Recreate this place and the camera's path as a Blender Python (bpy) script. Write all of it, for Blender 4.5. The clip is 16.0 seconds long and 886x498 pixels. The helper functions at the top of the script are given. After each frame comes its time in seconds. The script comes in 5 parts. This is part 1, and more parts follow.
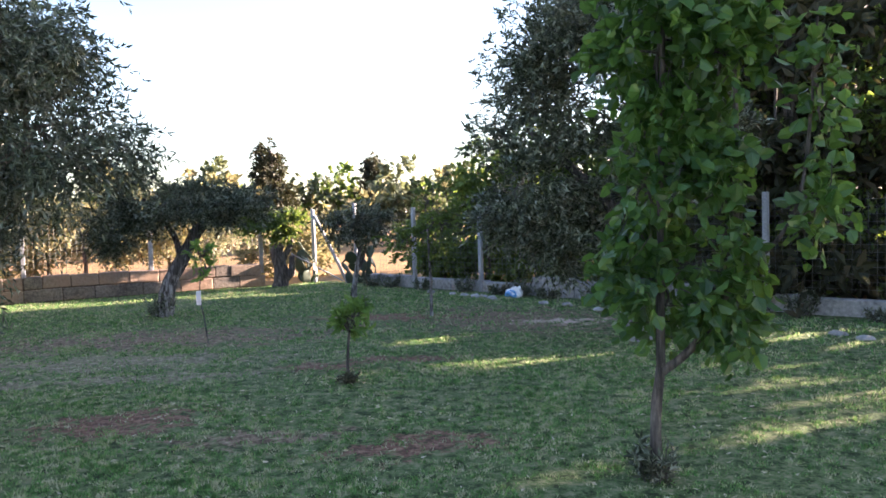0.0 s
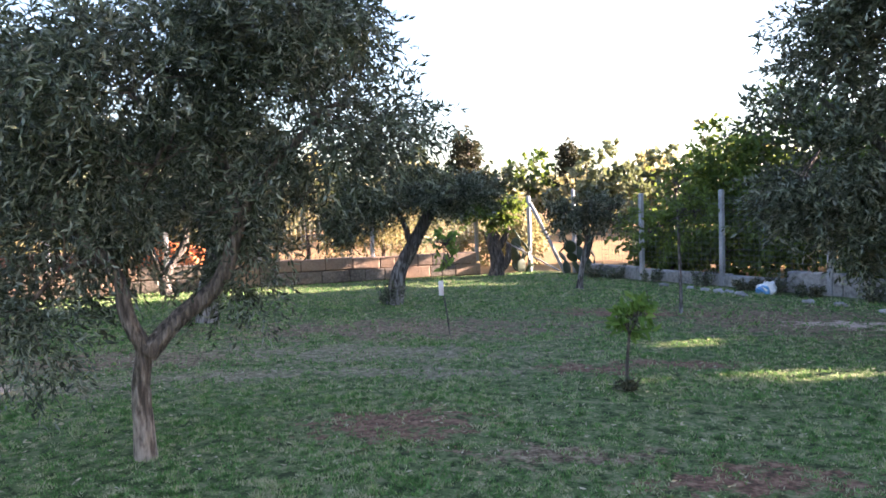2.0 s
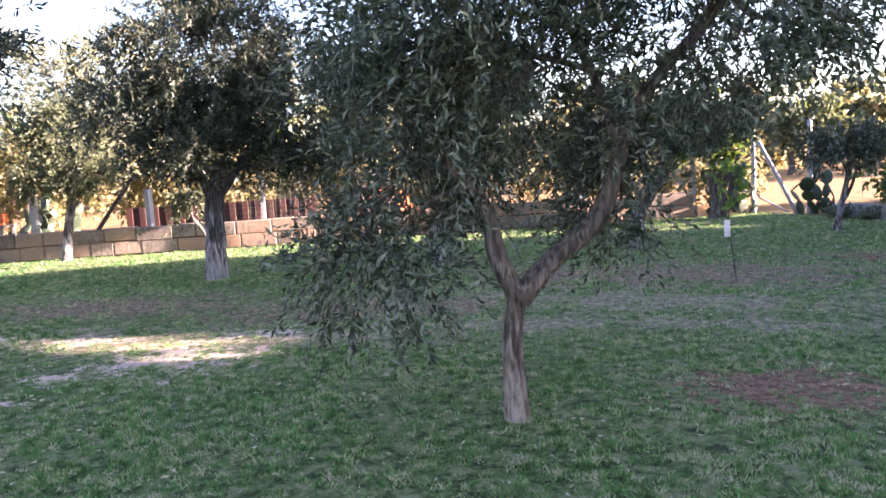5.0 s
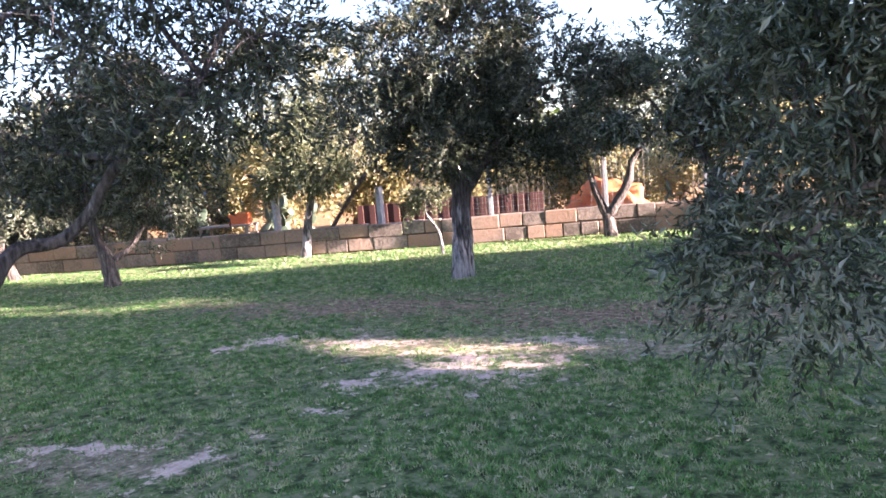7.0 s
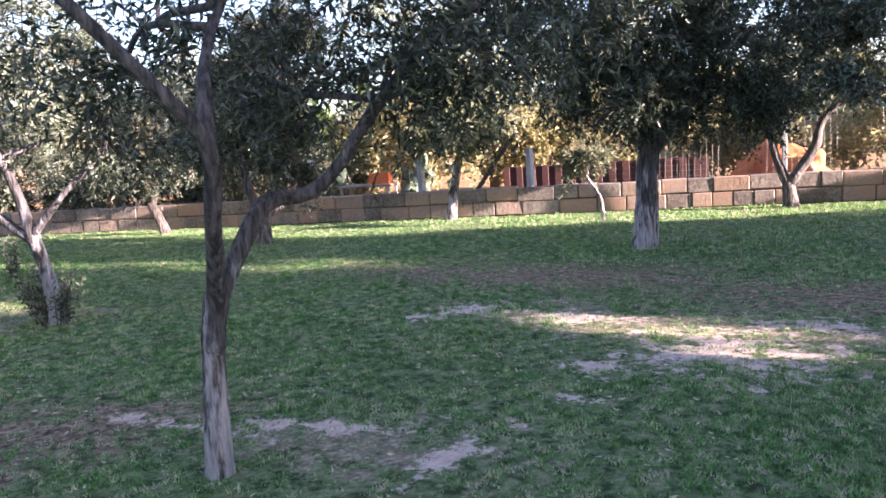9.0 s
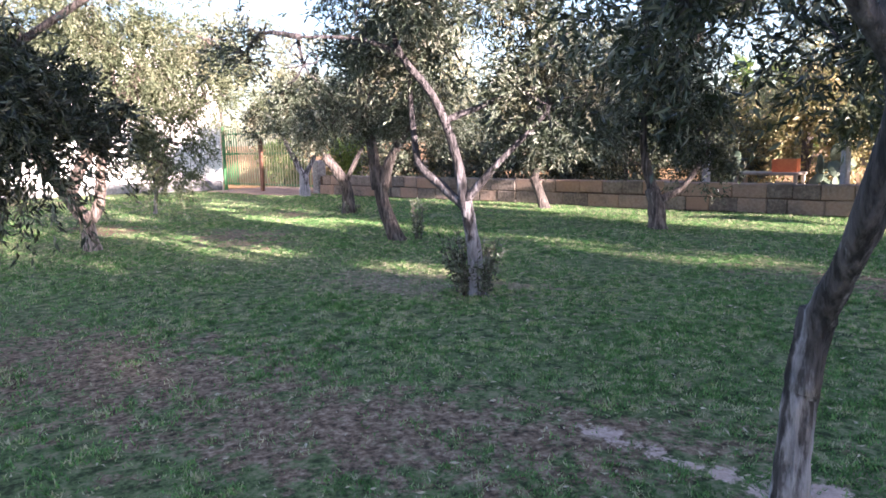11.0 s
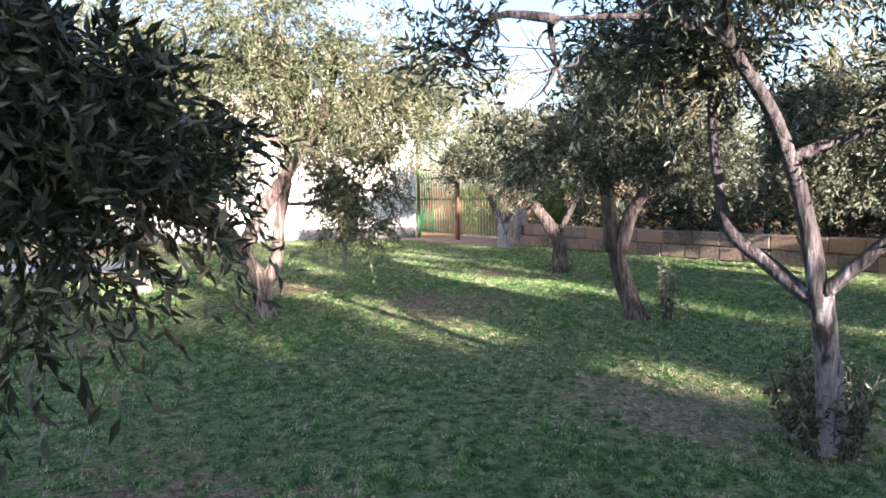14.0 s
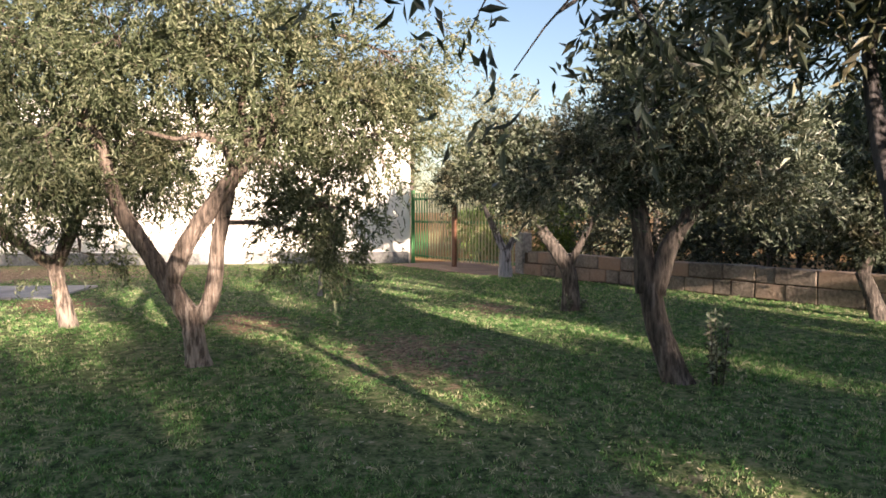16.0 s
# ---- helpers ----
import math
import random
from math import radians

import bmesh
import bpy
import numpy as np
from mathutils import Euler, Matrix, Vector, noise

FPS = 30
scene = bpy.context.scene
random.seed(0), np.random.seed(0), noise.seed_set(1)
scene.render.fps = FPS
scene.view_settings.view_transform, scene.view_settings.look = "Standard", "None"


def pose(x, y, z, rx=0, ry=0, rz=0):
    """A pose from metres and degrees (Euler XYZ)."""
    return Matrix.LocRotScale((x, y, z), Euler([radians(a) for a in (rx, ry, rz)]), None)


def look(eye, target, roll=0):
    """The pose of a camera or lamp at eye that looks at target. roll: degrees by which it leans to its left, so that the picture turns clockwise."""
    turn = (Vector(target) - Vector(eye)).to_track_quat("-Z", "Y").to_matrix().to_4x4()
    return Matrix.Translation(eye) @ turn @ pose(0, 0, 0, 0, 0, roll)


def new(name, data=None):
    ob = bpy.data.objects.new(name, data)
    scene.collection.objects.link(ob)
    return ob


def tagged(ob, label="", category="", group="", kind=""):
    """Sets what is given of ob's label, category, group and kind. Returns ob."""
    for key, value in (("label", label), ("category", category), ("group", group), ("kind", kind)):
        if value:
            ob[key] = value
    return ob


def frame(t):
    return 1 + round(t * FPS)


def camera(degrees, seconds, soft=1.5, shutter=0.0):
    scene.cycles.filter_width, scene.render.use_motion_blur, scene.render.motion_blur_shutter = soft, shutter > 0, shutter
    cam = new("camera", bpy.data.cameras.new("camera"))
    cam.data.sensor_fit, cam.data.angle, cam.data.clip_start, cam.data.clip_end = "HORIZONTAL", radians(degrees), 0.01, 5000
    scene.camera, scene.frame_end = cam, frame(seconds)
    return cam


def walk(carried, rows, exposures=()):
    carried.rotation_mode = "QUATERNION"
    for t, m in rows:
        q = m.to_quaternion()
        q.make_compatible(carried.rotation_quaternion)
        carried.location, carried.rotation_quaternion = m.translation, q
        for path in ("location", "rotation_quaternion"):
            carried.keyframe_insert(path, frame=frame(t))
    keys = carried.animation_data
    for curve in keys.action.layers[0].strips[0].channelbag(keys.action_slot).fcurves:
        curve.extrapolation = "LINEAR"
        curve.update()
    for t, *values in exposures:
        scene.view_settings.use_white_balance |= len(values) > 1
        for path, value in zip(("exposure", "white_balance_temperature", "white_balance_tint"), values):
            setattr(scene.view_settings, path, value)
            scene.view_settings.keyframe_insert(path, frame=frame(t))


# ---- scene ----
cam = camera(61.5, 16.0, 1.65)
METRES, EYE, TILT, LEAN, TURN = 11.0, 1.5, 0.0, 0.0, 0.0
ROWS = [
    (0.0, 0.0, 0.0, 0.0, -0.08, -2.55, 1.79),
    (0.5, -0.0186, 0.0182, -0.0007, 4.55, -2.52, 0.94),
    (1.0, -0.0379, 0.0302, 0.0007, 7.63, -2.9, 1.56),
    (1.5, -0.0583, 0.0448, -0.0001, 11.27, -3.38, 2.03),
    (2.0, -0.0796, 0.056, 0.0015, 13.88, -3.05, 1.92),
    (2.5, -0.1009, 0.0616, 0.0009, 13.43, -2.87, 1.82),
    (3.0, -0.1212, 0.0648, -0.0012, 12.05, -3.73, 2.11),
    (3.5, -0.1451, 0.0713, -0.0015, 12.39, -3.59, 3.43),
    (4.0, -0.1714, 0.0749, -0.003, 14.46, -4.2, 2.32),
    (4.5, -0.2012, 0.0761, -0.0044, 17.91, -4.83, 2.49),
    (5.0, -0.2301, 0.0824, -0.0066, 24.36, -6.58, 3.31),
    (5.2, -0.2414, 0.085, -0.0062, 27.33, -6.26, 4.1),
    (7.3, -0.3477, 0.0898, -0.0032, 40.1, -6.14, 4.26),
    (7.5, -0.3582, 0.0933, -0.0059, 41.57, -6.26, 3.86),
    (8.0, -0.3855, 0.0859, -0.0058, 42.74, -7.17, 3.74),
    (8.2, -0.3947, 0.0833, -0.0055, 43.23, -7.69, 3.44),
    (10.3, -0.5173, 0.0585, -0.004, 60.48, -7.07, 3.56),
    (10.5, -0.5268, 0.0548, -0.0049, 64.62, -7.33, 2.46),
    (11.0, -0.5613, 0.0492, -0.0083, 71.5, -8.26, 1.39),
    (11.5, -0.5944, 0.0446, -0.0079, 74.39, -7.44, 1.6),
    (12.0, -0.6304, 0.0423, -0.0063, 78.5, -7.56, 1.41),
    (12.5, -0.6683, 0.0397, -0.0052, 83.41, -7.54, 0.4),
    (13.0, -0.709, 0.0412, -0.0029, 83.22, -7.06, 0.32),
    (13.5, -0.7505, 0.0492, -0.0012, 84.45, -5.58, 0.99),
    (14.0, -0.7932, 0.0551, -0.0033, 85.8, -4.62, 1.18),
    (14.5, -0.8335, 0.0631, -0.0055, 86.07, -4.39, 1.41),
    (15.0, -0.8765, 0.0723, -0.0072, 88.45, -4.56, 0.82),
    (15.5, -0.9246, 0.0791, -0.0079, 86.88, -4.28, 0.1),
    (16.0, -0.9677, 0.0841, -0.008, 86.05, -2.81, 0.11),
]
# seconds, stops, kelvin, tint
EXPOSURES = [(0.0, 3.5, 6150, 26), (3.5, 3.72, 6200, 30), (5.0, 3.78, 6050, 36), (8.0, 3.5, 5750, 34), (11.5, 3.12, 5600, 30), (14.0, 2.8, 5700, 25), (16.0, 2.0, 6350, 19)]
walk(cam, [(t, pose(0, 0, EYE, TILT, LEAN, TURN) @ pose(METRES * x, METRES * y, METRES * z, 90 + pitch, roll, yaw)) for t, x, y, z, yaw, pitch, roll in ROWS],
     EXPOSURES)

# ---- world, sun ----
SUN_AZ, SUN_EL = math.atan2(0.92, 0.39), radians(12.5)
SUN_DIR = Vector((math.sin(SUN_AZ) * math.cos(SUN_EL), math.cos(SUN_AZ) * math.cos(SUN_EL), math.sin(SUN_EL)))
world = bpy.data.worlds.new("world")
scene.world = world
world.use_nodes = True
wn = world.node_tree
sky = wn.nodes.new("ShaderNodeTexSky")
sky.sky_type = "NISHITA"
sky.sun_disc = False
sky.sun_elevation, sky.sun_rotation = SUN_EL, SUN_AZ
sky.air_density, sky.dust_density, sky.ozone_density = 1.0, 1.0, 1.0
wn.links.new(sky.outputs[0], wn.nodes["Background"].inputs[0])
wn.nodes["Background"].inputs[1].default_value = 0.052
sun_data = bpy.data.lights.new("sun", "SUN")
sun_data.energy, sun_data.angle, sun_data.color = 5.0, radians(0.6), (1.0, 0.82, 0.6)
sun = new("sun", sun_data)
sun.matrix_world = look(SUN_DIR * 60, (0, 0, 0))


# ---- materials ----
def node(nt, kind, **values):
    n = nt.nodes.new(kind)
    for key, value in values.items():
        n.inputs[key.replace("_", " ")].default_value = value
    return n


def blank(name):
    m = bpy.data.materials.new(name)
    m.use_nodes = True
    return m, m.node_tree, m.node_tree.nodes["Principled BSDF"]


def ramp(nt, fac, stops):
    r = nt.nodes.new("ShaderNodeValToRGB")
    while len(r.color_ramp.elements) < len(stops):
        r.color_ramp.elements.new(0.5)
    for e, (p, c) in zip(r.color_ramp.elements, stops):
        e.position, e.color = p, (*c, 1)
    nt.links.new(fac, r.inputs[0])
    return r.outputs[0]


def mix(nt, fac, a, b):
    n = nt.nodes.new("ShaderNodeMix")
    n.data_type = "RGBA"
    for sock, v in ((n.inputs[0], fac), (n.inputs[6], a), (n.inputs[7], b)):
        if isinstance(v, bpy.types.NodeSocket):
            nt.links.new(v, sock)
        else:
            sock.default_value = v if isinstance(v, float) else (*v, 1)
    return n.outputs[2]


def maths(nt, op, a, b=0.0, c=0.0):
    n = nt.nodes.new("ShaderNodeMath")
    n.operation = op
    for sock, v in zip(n.inputs, (a, b, c)):
        if isinstance(v, bpy.types.NodeSocket):
            nt.links.new(v, sock)
        else:
            sock.default_value = v
    return n.outputs[0]


def noise_fac(nt, scale, detail=4.0, space="Object", stretch=None):
    tc = nt.nodes.new("ShaderNodeTexCoord")
    n = node(nt, "ShaderNodeTexNoise", Scale=scale, Detail=detail, Roughness=0.6)
    out = nt.nodes.new("ShaderNodeNewGeometry").outputs["Position"] if space == "World" else tc.outputs[space]
    if stretch:
        mp = nt.nodes.new("ShaderNodeMapping")
        mp.inputs["Scale"].default_value = stretch
        nt.links.new(out, mp.inputs[0])
        out = mp.outputs[0]
    nt.links.new(out, n.inputs["Vector"])
    return n.outputs[0]


def bump(nt, bsdf, height, strength, distance):
    b = node(nt, "ShaderNodeBump", Strength=strength, Distance=distance)
    nt.links.new(height, b.inputs["Height"])
    nt.links.new(b.outputs[0], bsdf.inputs["Normal"])


def leaf_material(name, stops, rough=0.5, clear=0.35, glow=(0.3, 0.4, 0.08), dry=0.0, shine=0.22):
    """Leaves whose colour changes from leaf to leaf and, slowly, over the crown."""
    m, nt, bsdf = blank(name)
    geo = nt.nodes.new("ShaderNodeNewGeometry")
    big = noise_fac(nt, 1.7, 2.0, "World")
    fac = maths(nt, "MULTIPLY_ADD", big, 0.5, maths(nt, "MULTIPLY", geo.outputs["Random Per Island"], 0.75))
    fac = maths(nt, "SUBTRACT", fac, 0.12)
    col = ramp(nt, fac, stops)
    if dry:
        n = node(nt, "ShaderNodeMapRange", From_Min=0.5, From_Max=0.66, To_Max=dry)
        nt.links.new(noise_fac(nt, 2.3, 3.0, "World"), n.inputs[0])
        col = mix(nt, n.outputs[0], col, ramp(nt, fac, [(0.15, (0.03, 0.024, 0.015)), (0.55, (0.1, 0.08, 0.048)), (0.9, (0.24, 0.19, 0.12))]))
    nt.links.new(col, bsdf.inputs["Base Color"])
    bsdf.inputs["Roughness"].default_value = rough
    bsdf.inputs["Specular IOR Level"].default_value = shine
    tr = nt.nodes.new("ShaderNodeBsdfTranslucent")
    nt.links.new(mix(nt, 0.5, col, glow), tr.inputs[0])
    ms = nt.nodes.new("ShaderNodeMixShader")
    ms.inputs[0].default_value = clear
    nt.links.new(bsdf.outputs[0], ms.inputs[1])
    nt.links.new(tr.outputs[0], ms.inputs[2])
    nt.links.new(ms.outputs[0], nt.nodes["Material Output"].inputs[0])
    return m


def plain_material(name, dark, light, scale=6.0, rough=0.85, relief=0.3, dist=0.01, metal=0.0, stretch=None, random=0.0, warm=None):
    m, nt, bsdf = blank(name)
    big = noise_fac(nt, scale * 0.25, 3.0, "World")
    fine = noise_fac(nt, scale * 4, 6.0, "World", stretch)
    fac = maths(nt, "ADD", maths(nt, "MULTIPLY", big, 0.55), maths(nt, "MULTIPLY", fine, 0.45))
    if random:
        oi = nt.nodes.new("ShaderNodeObjectInfo")
        fac = maths(nt, "MULTIPLY_ADD", maths(nt, "SUBTRACT", oi.outputs["Random"], 0.5), random, fac)
    col = ramp(nt, fac, [(0.36, dark), (0.64, light)])
    if warm:
        n = node(nt, "ShaderNodeMapRange", From_Min=0.35, From_Max=0.95, To_Max=0.75)
        nt.links.new(maths(nt, "MULTIPLY_ADD", maths(nt, "SUBTRACT", big, 0.5), 1.5, oi.outputs["Random"]), n.inputs[0])
        col = mix(nt, n.outputs[0], col, warm)
    nt.links.new(col, bsdf.inputs["Base Color"])
    bsdf.inputs["Roughness"].default_value = rough
    bsdf.inputs["Metallic"].default_value = metal
    bump(nt, bsdf, fine, relief, dist)
    return m


OLIVE = leaf_material("olive_leaves", [(0.1, (0.013, 0.018, 0.011)), (0.36, (0.038, 0.05, 0.03)), (0.58, (0.095, 0.118, 0.078)), (0.78, (0.22, 0.25, 0.19)), (0.97, (0.38, 0.39, 0.31))], 0.38, 0.14, (0.25, 0.3, 0.1), 0.7, 0.32)
# olive leaves with sunlight put into the colour, for crowns that stay dim
OLIVE_SUNLIT = leaf_material("sunlit_olive_leaves", [(0.1, (0.07, 0.08, 0.045)), (0.45, (0.17, 0.185, 0.115)), (0.75, (0.33, 0.33, 0.22)), (1.0, (0.48, 0.42, 0.28))], 0.45, 0.35, (0.42, 0.42, 0.18))
OLIVE_DRY = leaf_material("olive_leaves_warm", [(0.05, (0.024, 0.031, 0.017)), (0.42, (0.066, 0.084, 0.044)), (0.7, (0.165, 0.19, 0.112)), (0.98, (0.35, 0.355, 0.24))], 0.42, 0.25, (0.3, 0.34, 0.12), 0.4, 0.3)
BROAD = leaf_material("broad_leaves", [(0.1, (0.013, 0.038, 0.013)), (0.45, (0.034, 0.088, 0.027)), (0.8, (0.08, 0.165, 0.045)), (1.0, (0.17, 0.235, 0.065))], 0.34, 0.38, (0.28, 0.48, 0.05), 0.0, 0.4)
TENDER = leaf_material("tender_leaves", [(0.1, (0.06, 0.13, 0.03)), (0.6, (0.13, 0.24, 0.06)), (1.0, (0.24, 0.32, 0.1))], 0.45, 0.4, (0.35, 0.5, 0.08))
HEDGE = leaf_material("hedge_leaves", [(0.1, (0.016, 0.032, 0.012)), (0.45, (0.04, 0.08, 0.024)), (0.8, (0.12, 0.19, 0.05)), (1.0, (0.26, 0.28, 0.09))], 0.45, 0.35, (0.36, 0.46, 0.06), 0.0, 0.3)
FIELD = leaf_material("field_leaves", [(0.1, (0.08, 0.09, 0.035)), (0.4, (0.19, 0.19, 0.08)), (0.75, (0.36, 0.31, 0.17)), (1.0, (0.5, 0.39, 0.25))], 0.6, 0.4, (0.48, 0.42, 0.18), 0.5)
NEEDLE = leaf_material("pine_needles", [(0.1, (0.016, 0.02, 0.01)), (0.6, (0.035, 0.038, 0.02)), (1.0, (0.075, 0.055, 0.03))], 0.6, 0.12, (0.15, 0.15, 0.05))
CACTUS = plain_material("cactus_skin", (0.03, 0.05, 0.03), (0.065, 0.09, 0.055), 5, 0.6, 0.2, 0.01)


def limewash(name, dark, light, lime, reach=0.06):
    """Grey olive bark with the remains of limewash on the lower trunk."""
    m, nt, bsdf = blank(name)
    tc = nt.nodes.new("ShaderNodeTexCoord")
    up = nt.nodes.new("ShaderNodeSeparateXYZ")
    nt.links.new(tc.outputs["Object"], up.inputs[0])
    grain = noise_fac(nt, 36, 7.0, "World", (1, 1, 0.14))
    blotch = noise_fac(nt, 17, 7.0, "World", (1, 1, 0.24))
    rough = maths(nt, "ADD", maths(nt, "MULTIPLY", grain, 0.75), maths(nt, "MULTIPLY", blotch, 0.25))
    bark = ramp(nt, rough, [(0.4, dark), (0.5, tuple((a + b) / 2 for a, b in zip(dark, light))), (0.6, light)])
    low = node(nt, "ShaderNodeMapRange", From_Min=1.4, From_Max=0.2, To_Min=-0.16, To_Max=reach)
    nt.links.new(up.outputs[2], low.inputs[0])
    n = node(nt, "ShaderNodeMapRange", From_Min=0.49, From_Max=0.6)
    nt.links.new(maths(nt, "ADD", blotch, low.outputs[0]), n.inputs[0])
    nt.links.new(mix(nt, maths(nt, "MULTIPLY", n.outputs[0], maths(nt, "MULTIPLY_ADD", grain, 1.6, -0.15)), bark, lime), bsdf.inputs["Base Color"])
    bsdf.inputs["Roughness"].default_value = 0.92
    bump(nt, bsdf, maths(nt, "ADD", grain, blotch), 1.0, 0.05)
    return m


LIME = limewash("limewashed_bark", (0.022, 0.019, 0.018), (0.135, 0.12, 0.115), (0.45, 0.43, 0.44), 0.09)
LIME_WHITE = limewash("whitewashed_bark", (0.03, 0.026, 0.027), (0.13, 0.115, 0.117), (0.5, 0.48, 0.51), 0.18)
# darker copy of the olive leaves, with the crowns' shade in the colour
OLIVE_SHADED = leaf_material("shaded_olive_leaves", [(0.1, (0.01, 0.014, 0.009)), (0.4, (0.026, 0.035, 0.02)), (0.65, (0.06, 0.076, 0.048)), (0.85, (0.15, 0.17, 0.12)), (1.0, (0.28, 0.29, 0.22))], 0.38, 0.1, (0.2, 0.24, 0.08), 0.5, 0.28)
BARK = limewash("olive_bark", (0.028, 0.023, 0.021), (0.15, 0.125, 0.11), (0.26, 0.23, 0.21), -0.02)
BARK_RED = limewash("warm_bark", (0.06, 0.045, 0.037), (0.26, 0.2, 0.165), (0.46, 0.39, 0.34), 0.08)
STONE = plain_material("tufa_stone", (0.1, 0.08, 0.065), (0.35, 0.29, 0.24), 5, 0.92, 0.9, 0.015, random=0.16, warm=(0.29, 0.17, 0.105))
MORTAR = plain_material("dark_mortar", (0.05, 0.034, 0.025), (0.13, 0.085, 0.06), 8, 0.95, 0.5, 0.01)
PLASTER = plain_material("weathered_plaster", (0.1, 0.1, 0.1), (0.42, 0.41, 0.4), 4, 0.9, 0.5, 0.008)
WHITE = plain_material("white_plaster", (0.68, 0.65, 0.61), (0.82, 0.8, 0.77), 2.5, 0.9, 0.25, 0.006)
CONCRETE = plain_material("concrete_post", (0.2, 0.2, 0.21), (0.4, 0.4, 0.41), 8, 0.85, 0.4, 0.005)
WIRE = plain_material("galvanised_wire", (0.1, 0.105, 0.1), (0.2, 0.2, 0.19), 12, 0.55, 0.1, 0.001, 0.4)
GATE_GREEN = plain_material("green_gate_paint", (0.04, 0.16, 0.05), (0.08, 0.26, 0.09), 8, 0.5, 0.1, 0.002)
GATE_CREAM = plain_material("faded_gate_paint", (0.25, 0.25, 0.12), (0.42, 0.4, 0.22), 8, 0.6, 0.1, 0.002)
RUST = plain_material("rusty_steel", (0.08, 0.035, 0.02), (0.2, 0.09, 0.05), 10, 0.8, 0.3, 0.004)
RED_PANEL = plain_material("dark_red_panel", (0.045, 0.016, 0.013), (0.09, 0.03, 0.024), 8, 0.75, 0.2, 0.004)
ORANGE = plain_material("orange_net", (0.5, 0.1, 0.03), (0.65, 0.2, 0.06), 8, 0.8, 0.3, 0.01)
PAVING = plain_material("red_paving", (0.2, 0.13, 0.1), (0.36, 0.25, 0.2), 6, 0.9, 0.4, 0.008)
PAPER = plain_material("paper_tag", (0.7, 0.55, 0.6), (0.85, 0.82, 0.84), 20, 0.7, 0.1, 0.002)
BAG_BLUE = plain_material("blue_plastic", (0.08, 0.28, 0.6), (0.16, 0.4, 0.7), 10, 0.35, 0.2, 0.004)
BAG_WHITE = plain_material("white_plastic", (0.7, 0.72, 0.75), (0.85, 0.86, 0.88), 10, 0.35, 0.2, 0.004)
DEAD_WOOD = plain_material("grey_wood", (0.16, 0.13, 0.1), (0.34, 0.29, 0.24), 9, 0.9, 0.5, 0.01)
LITTER = plain_material("dry_leaf", (0.3, 0.24, 0.14), (0.6, 0.55, 0.42), 20, 0.8, 0.1, 0.002)

# ---- plan ----
# the stone wall and the gate stand on one straight line
WALL_A, WALL_B = Vector((-27.3, 3.9, 0)), Vector((-3.7, 17.59, 0))
ALONG = (WALL_B - WALL_A).normalized()
OUT = Vector((-ALONG.y, ALONG.x, 0))
EAST_A, EAST_B = Vector((-1.7, 16.9, 0)), Vector((13.0, 2.2, 0))
EAST_ALONG = (EAST_B - EAST_A).normalized()
EAST_OUT = Vector((0.7071, 0.7071, 0))
HOUSE_X = -31.5

# worn places in the lawn: x, y, half length, half width, turn (degrees), kind
PATCHES = [
    (-6.95, 5.25, 0.46, 0.36, 20, "sand"), (-6.7, 6.2, 0.3, 0.14, 15, "sand"), (-9.25, 5.35, 0.34, 0.2, 60, "sand"), (-8.35, 5.55, 0.3, 0.14, 30, "sand"), (-7.5, 4.6, 0.16, 0.08, 20, "sand"), (-7.26, 4.03, 0.12, 0.06, 20, "sand"),
    (-8.3, 5.6, 1.2, 0.4, 10, "straw"), (-7.2, 5.9, 0.9, 0.4, 10, "straw"), (-6.0, 6.2, 0.9, 0.35, 15, "straw"),
    (-8.1, 2.95, 0.42, 0.05, 28, "sand"), (-7.25, 3.07, 0.22, 0.06, 90, "sand"), (-8.75, 2.5, 0.3, 0.05, 20, "sand"), (-7.8, 2.9, 0.7, 0.3, 20, "straw"),
    (-2.5, 5.6, 0.5, 0.38, 15, "red"), (-0.2, 4.85, 0.5, 0.2, 10, "red"), (-3.9, 9.6, 2.3, 0.8, 8, "dirt"), (-3.7, 8.2, 1.7, 0.45, 2, "straw"), (-3.0, 7.3, 0.9, 0.25, 2, "straw"), (-1.2, 7.5, 0.45, 0.2, 3, "red"), (-0.4, 7.8, 0.5, 0.16, 3, "red"),
    (-1.0, 11.2, 0.9, 0.35, -10, "red"), (0.9, 10.6, 1.4, 1.0, -45, "dirt"), (1.6, 10.2, 0.4, 0.16, -10, "sand"), (-1.3, 5.1, 0.5, 0.15, 10, "dirt"), (-4.6, 6.9, 0.9, 0.3, 20, "straw"),
    (-11.2, 0.1, 1.5, 0.65, 35, "dirt"), (-9.7, 1.3, 1.2, 0.5, 60, "dirt"), (-9.2, 2.1, 0.8, 0.35, 60, "dirt"), (-13.3, 2.5, 0.9, 0.45, 35, "straw"), (-13.1, 2.4, 0.45, 0.26, 35, "dirt"), (-12.7, 3.5, 0.4, 0.15, 30, "straw"),
    (-18.0, 1.15, 1.0, 0.6, 10, "dirt"), (-20.4, -1.0, 0.9, 0.4, 20, "red"), (-10.0, 6.8, 1.9, 0.55, 20, "dirt"), (-21.5, 2.4, 0.8, 0.3, 10, "dirt"), (-6.2, 7.5, 1.6, 0.6, 20, "dirt"), (-28.0, -8.0, 2.2, 4.0, 0, "dirt"), (-22.5, -4.3, 0.9, 0.5, 30, "red"),
]


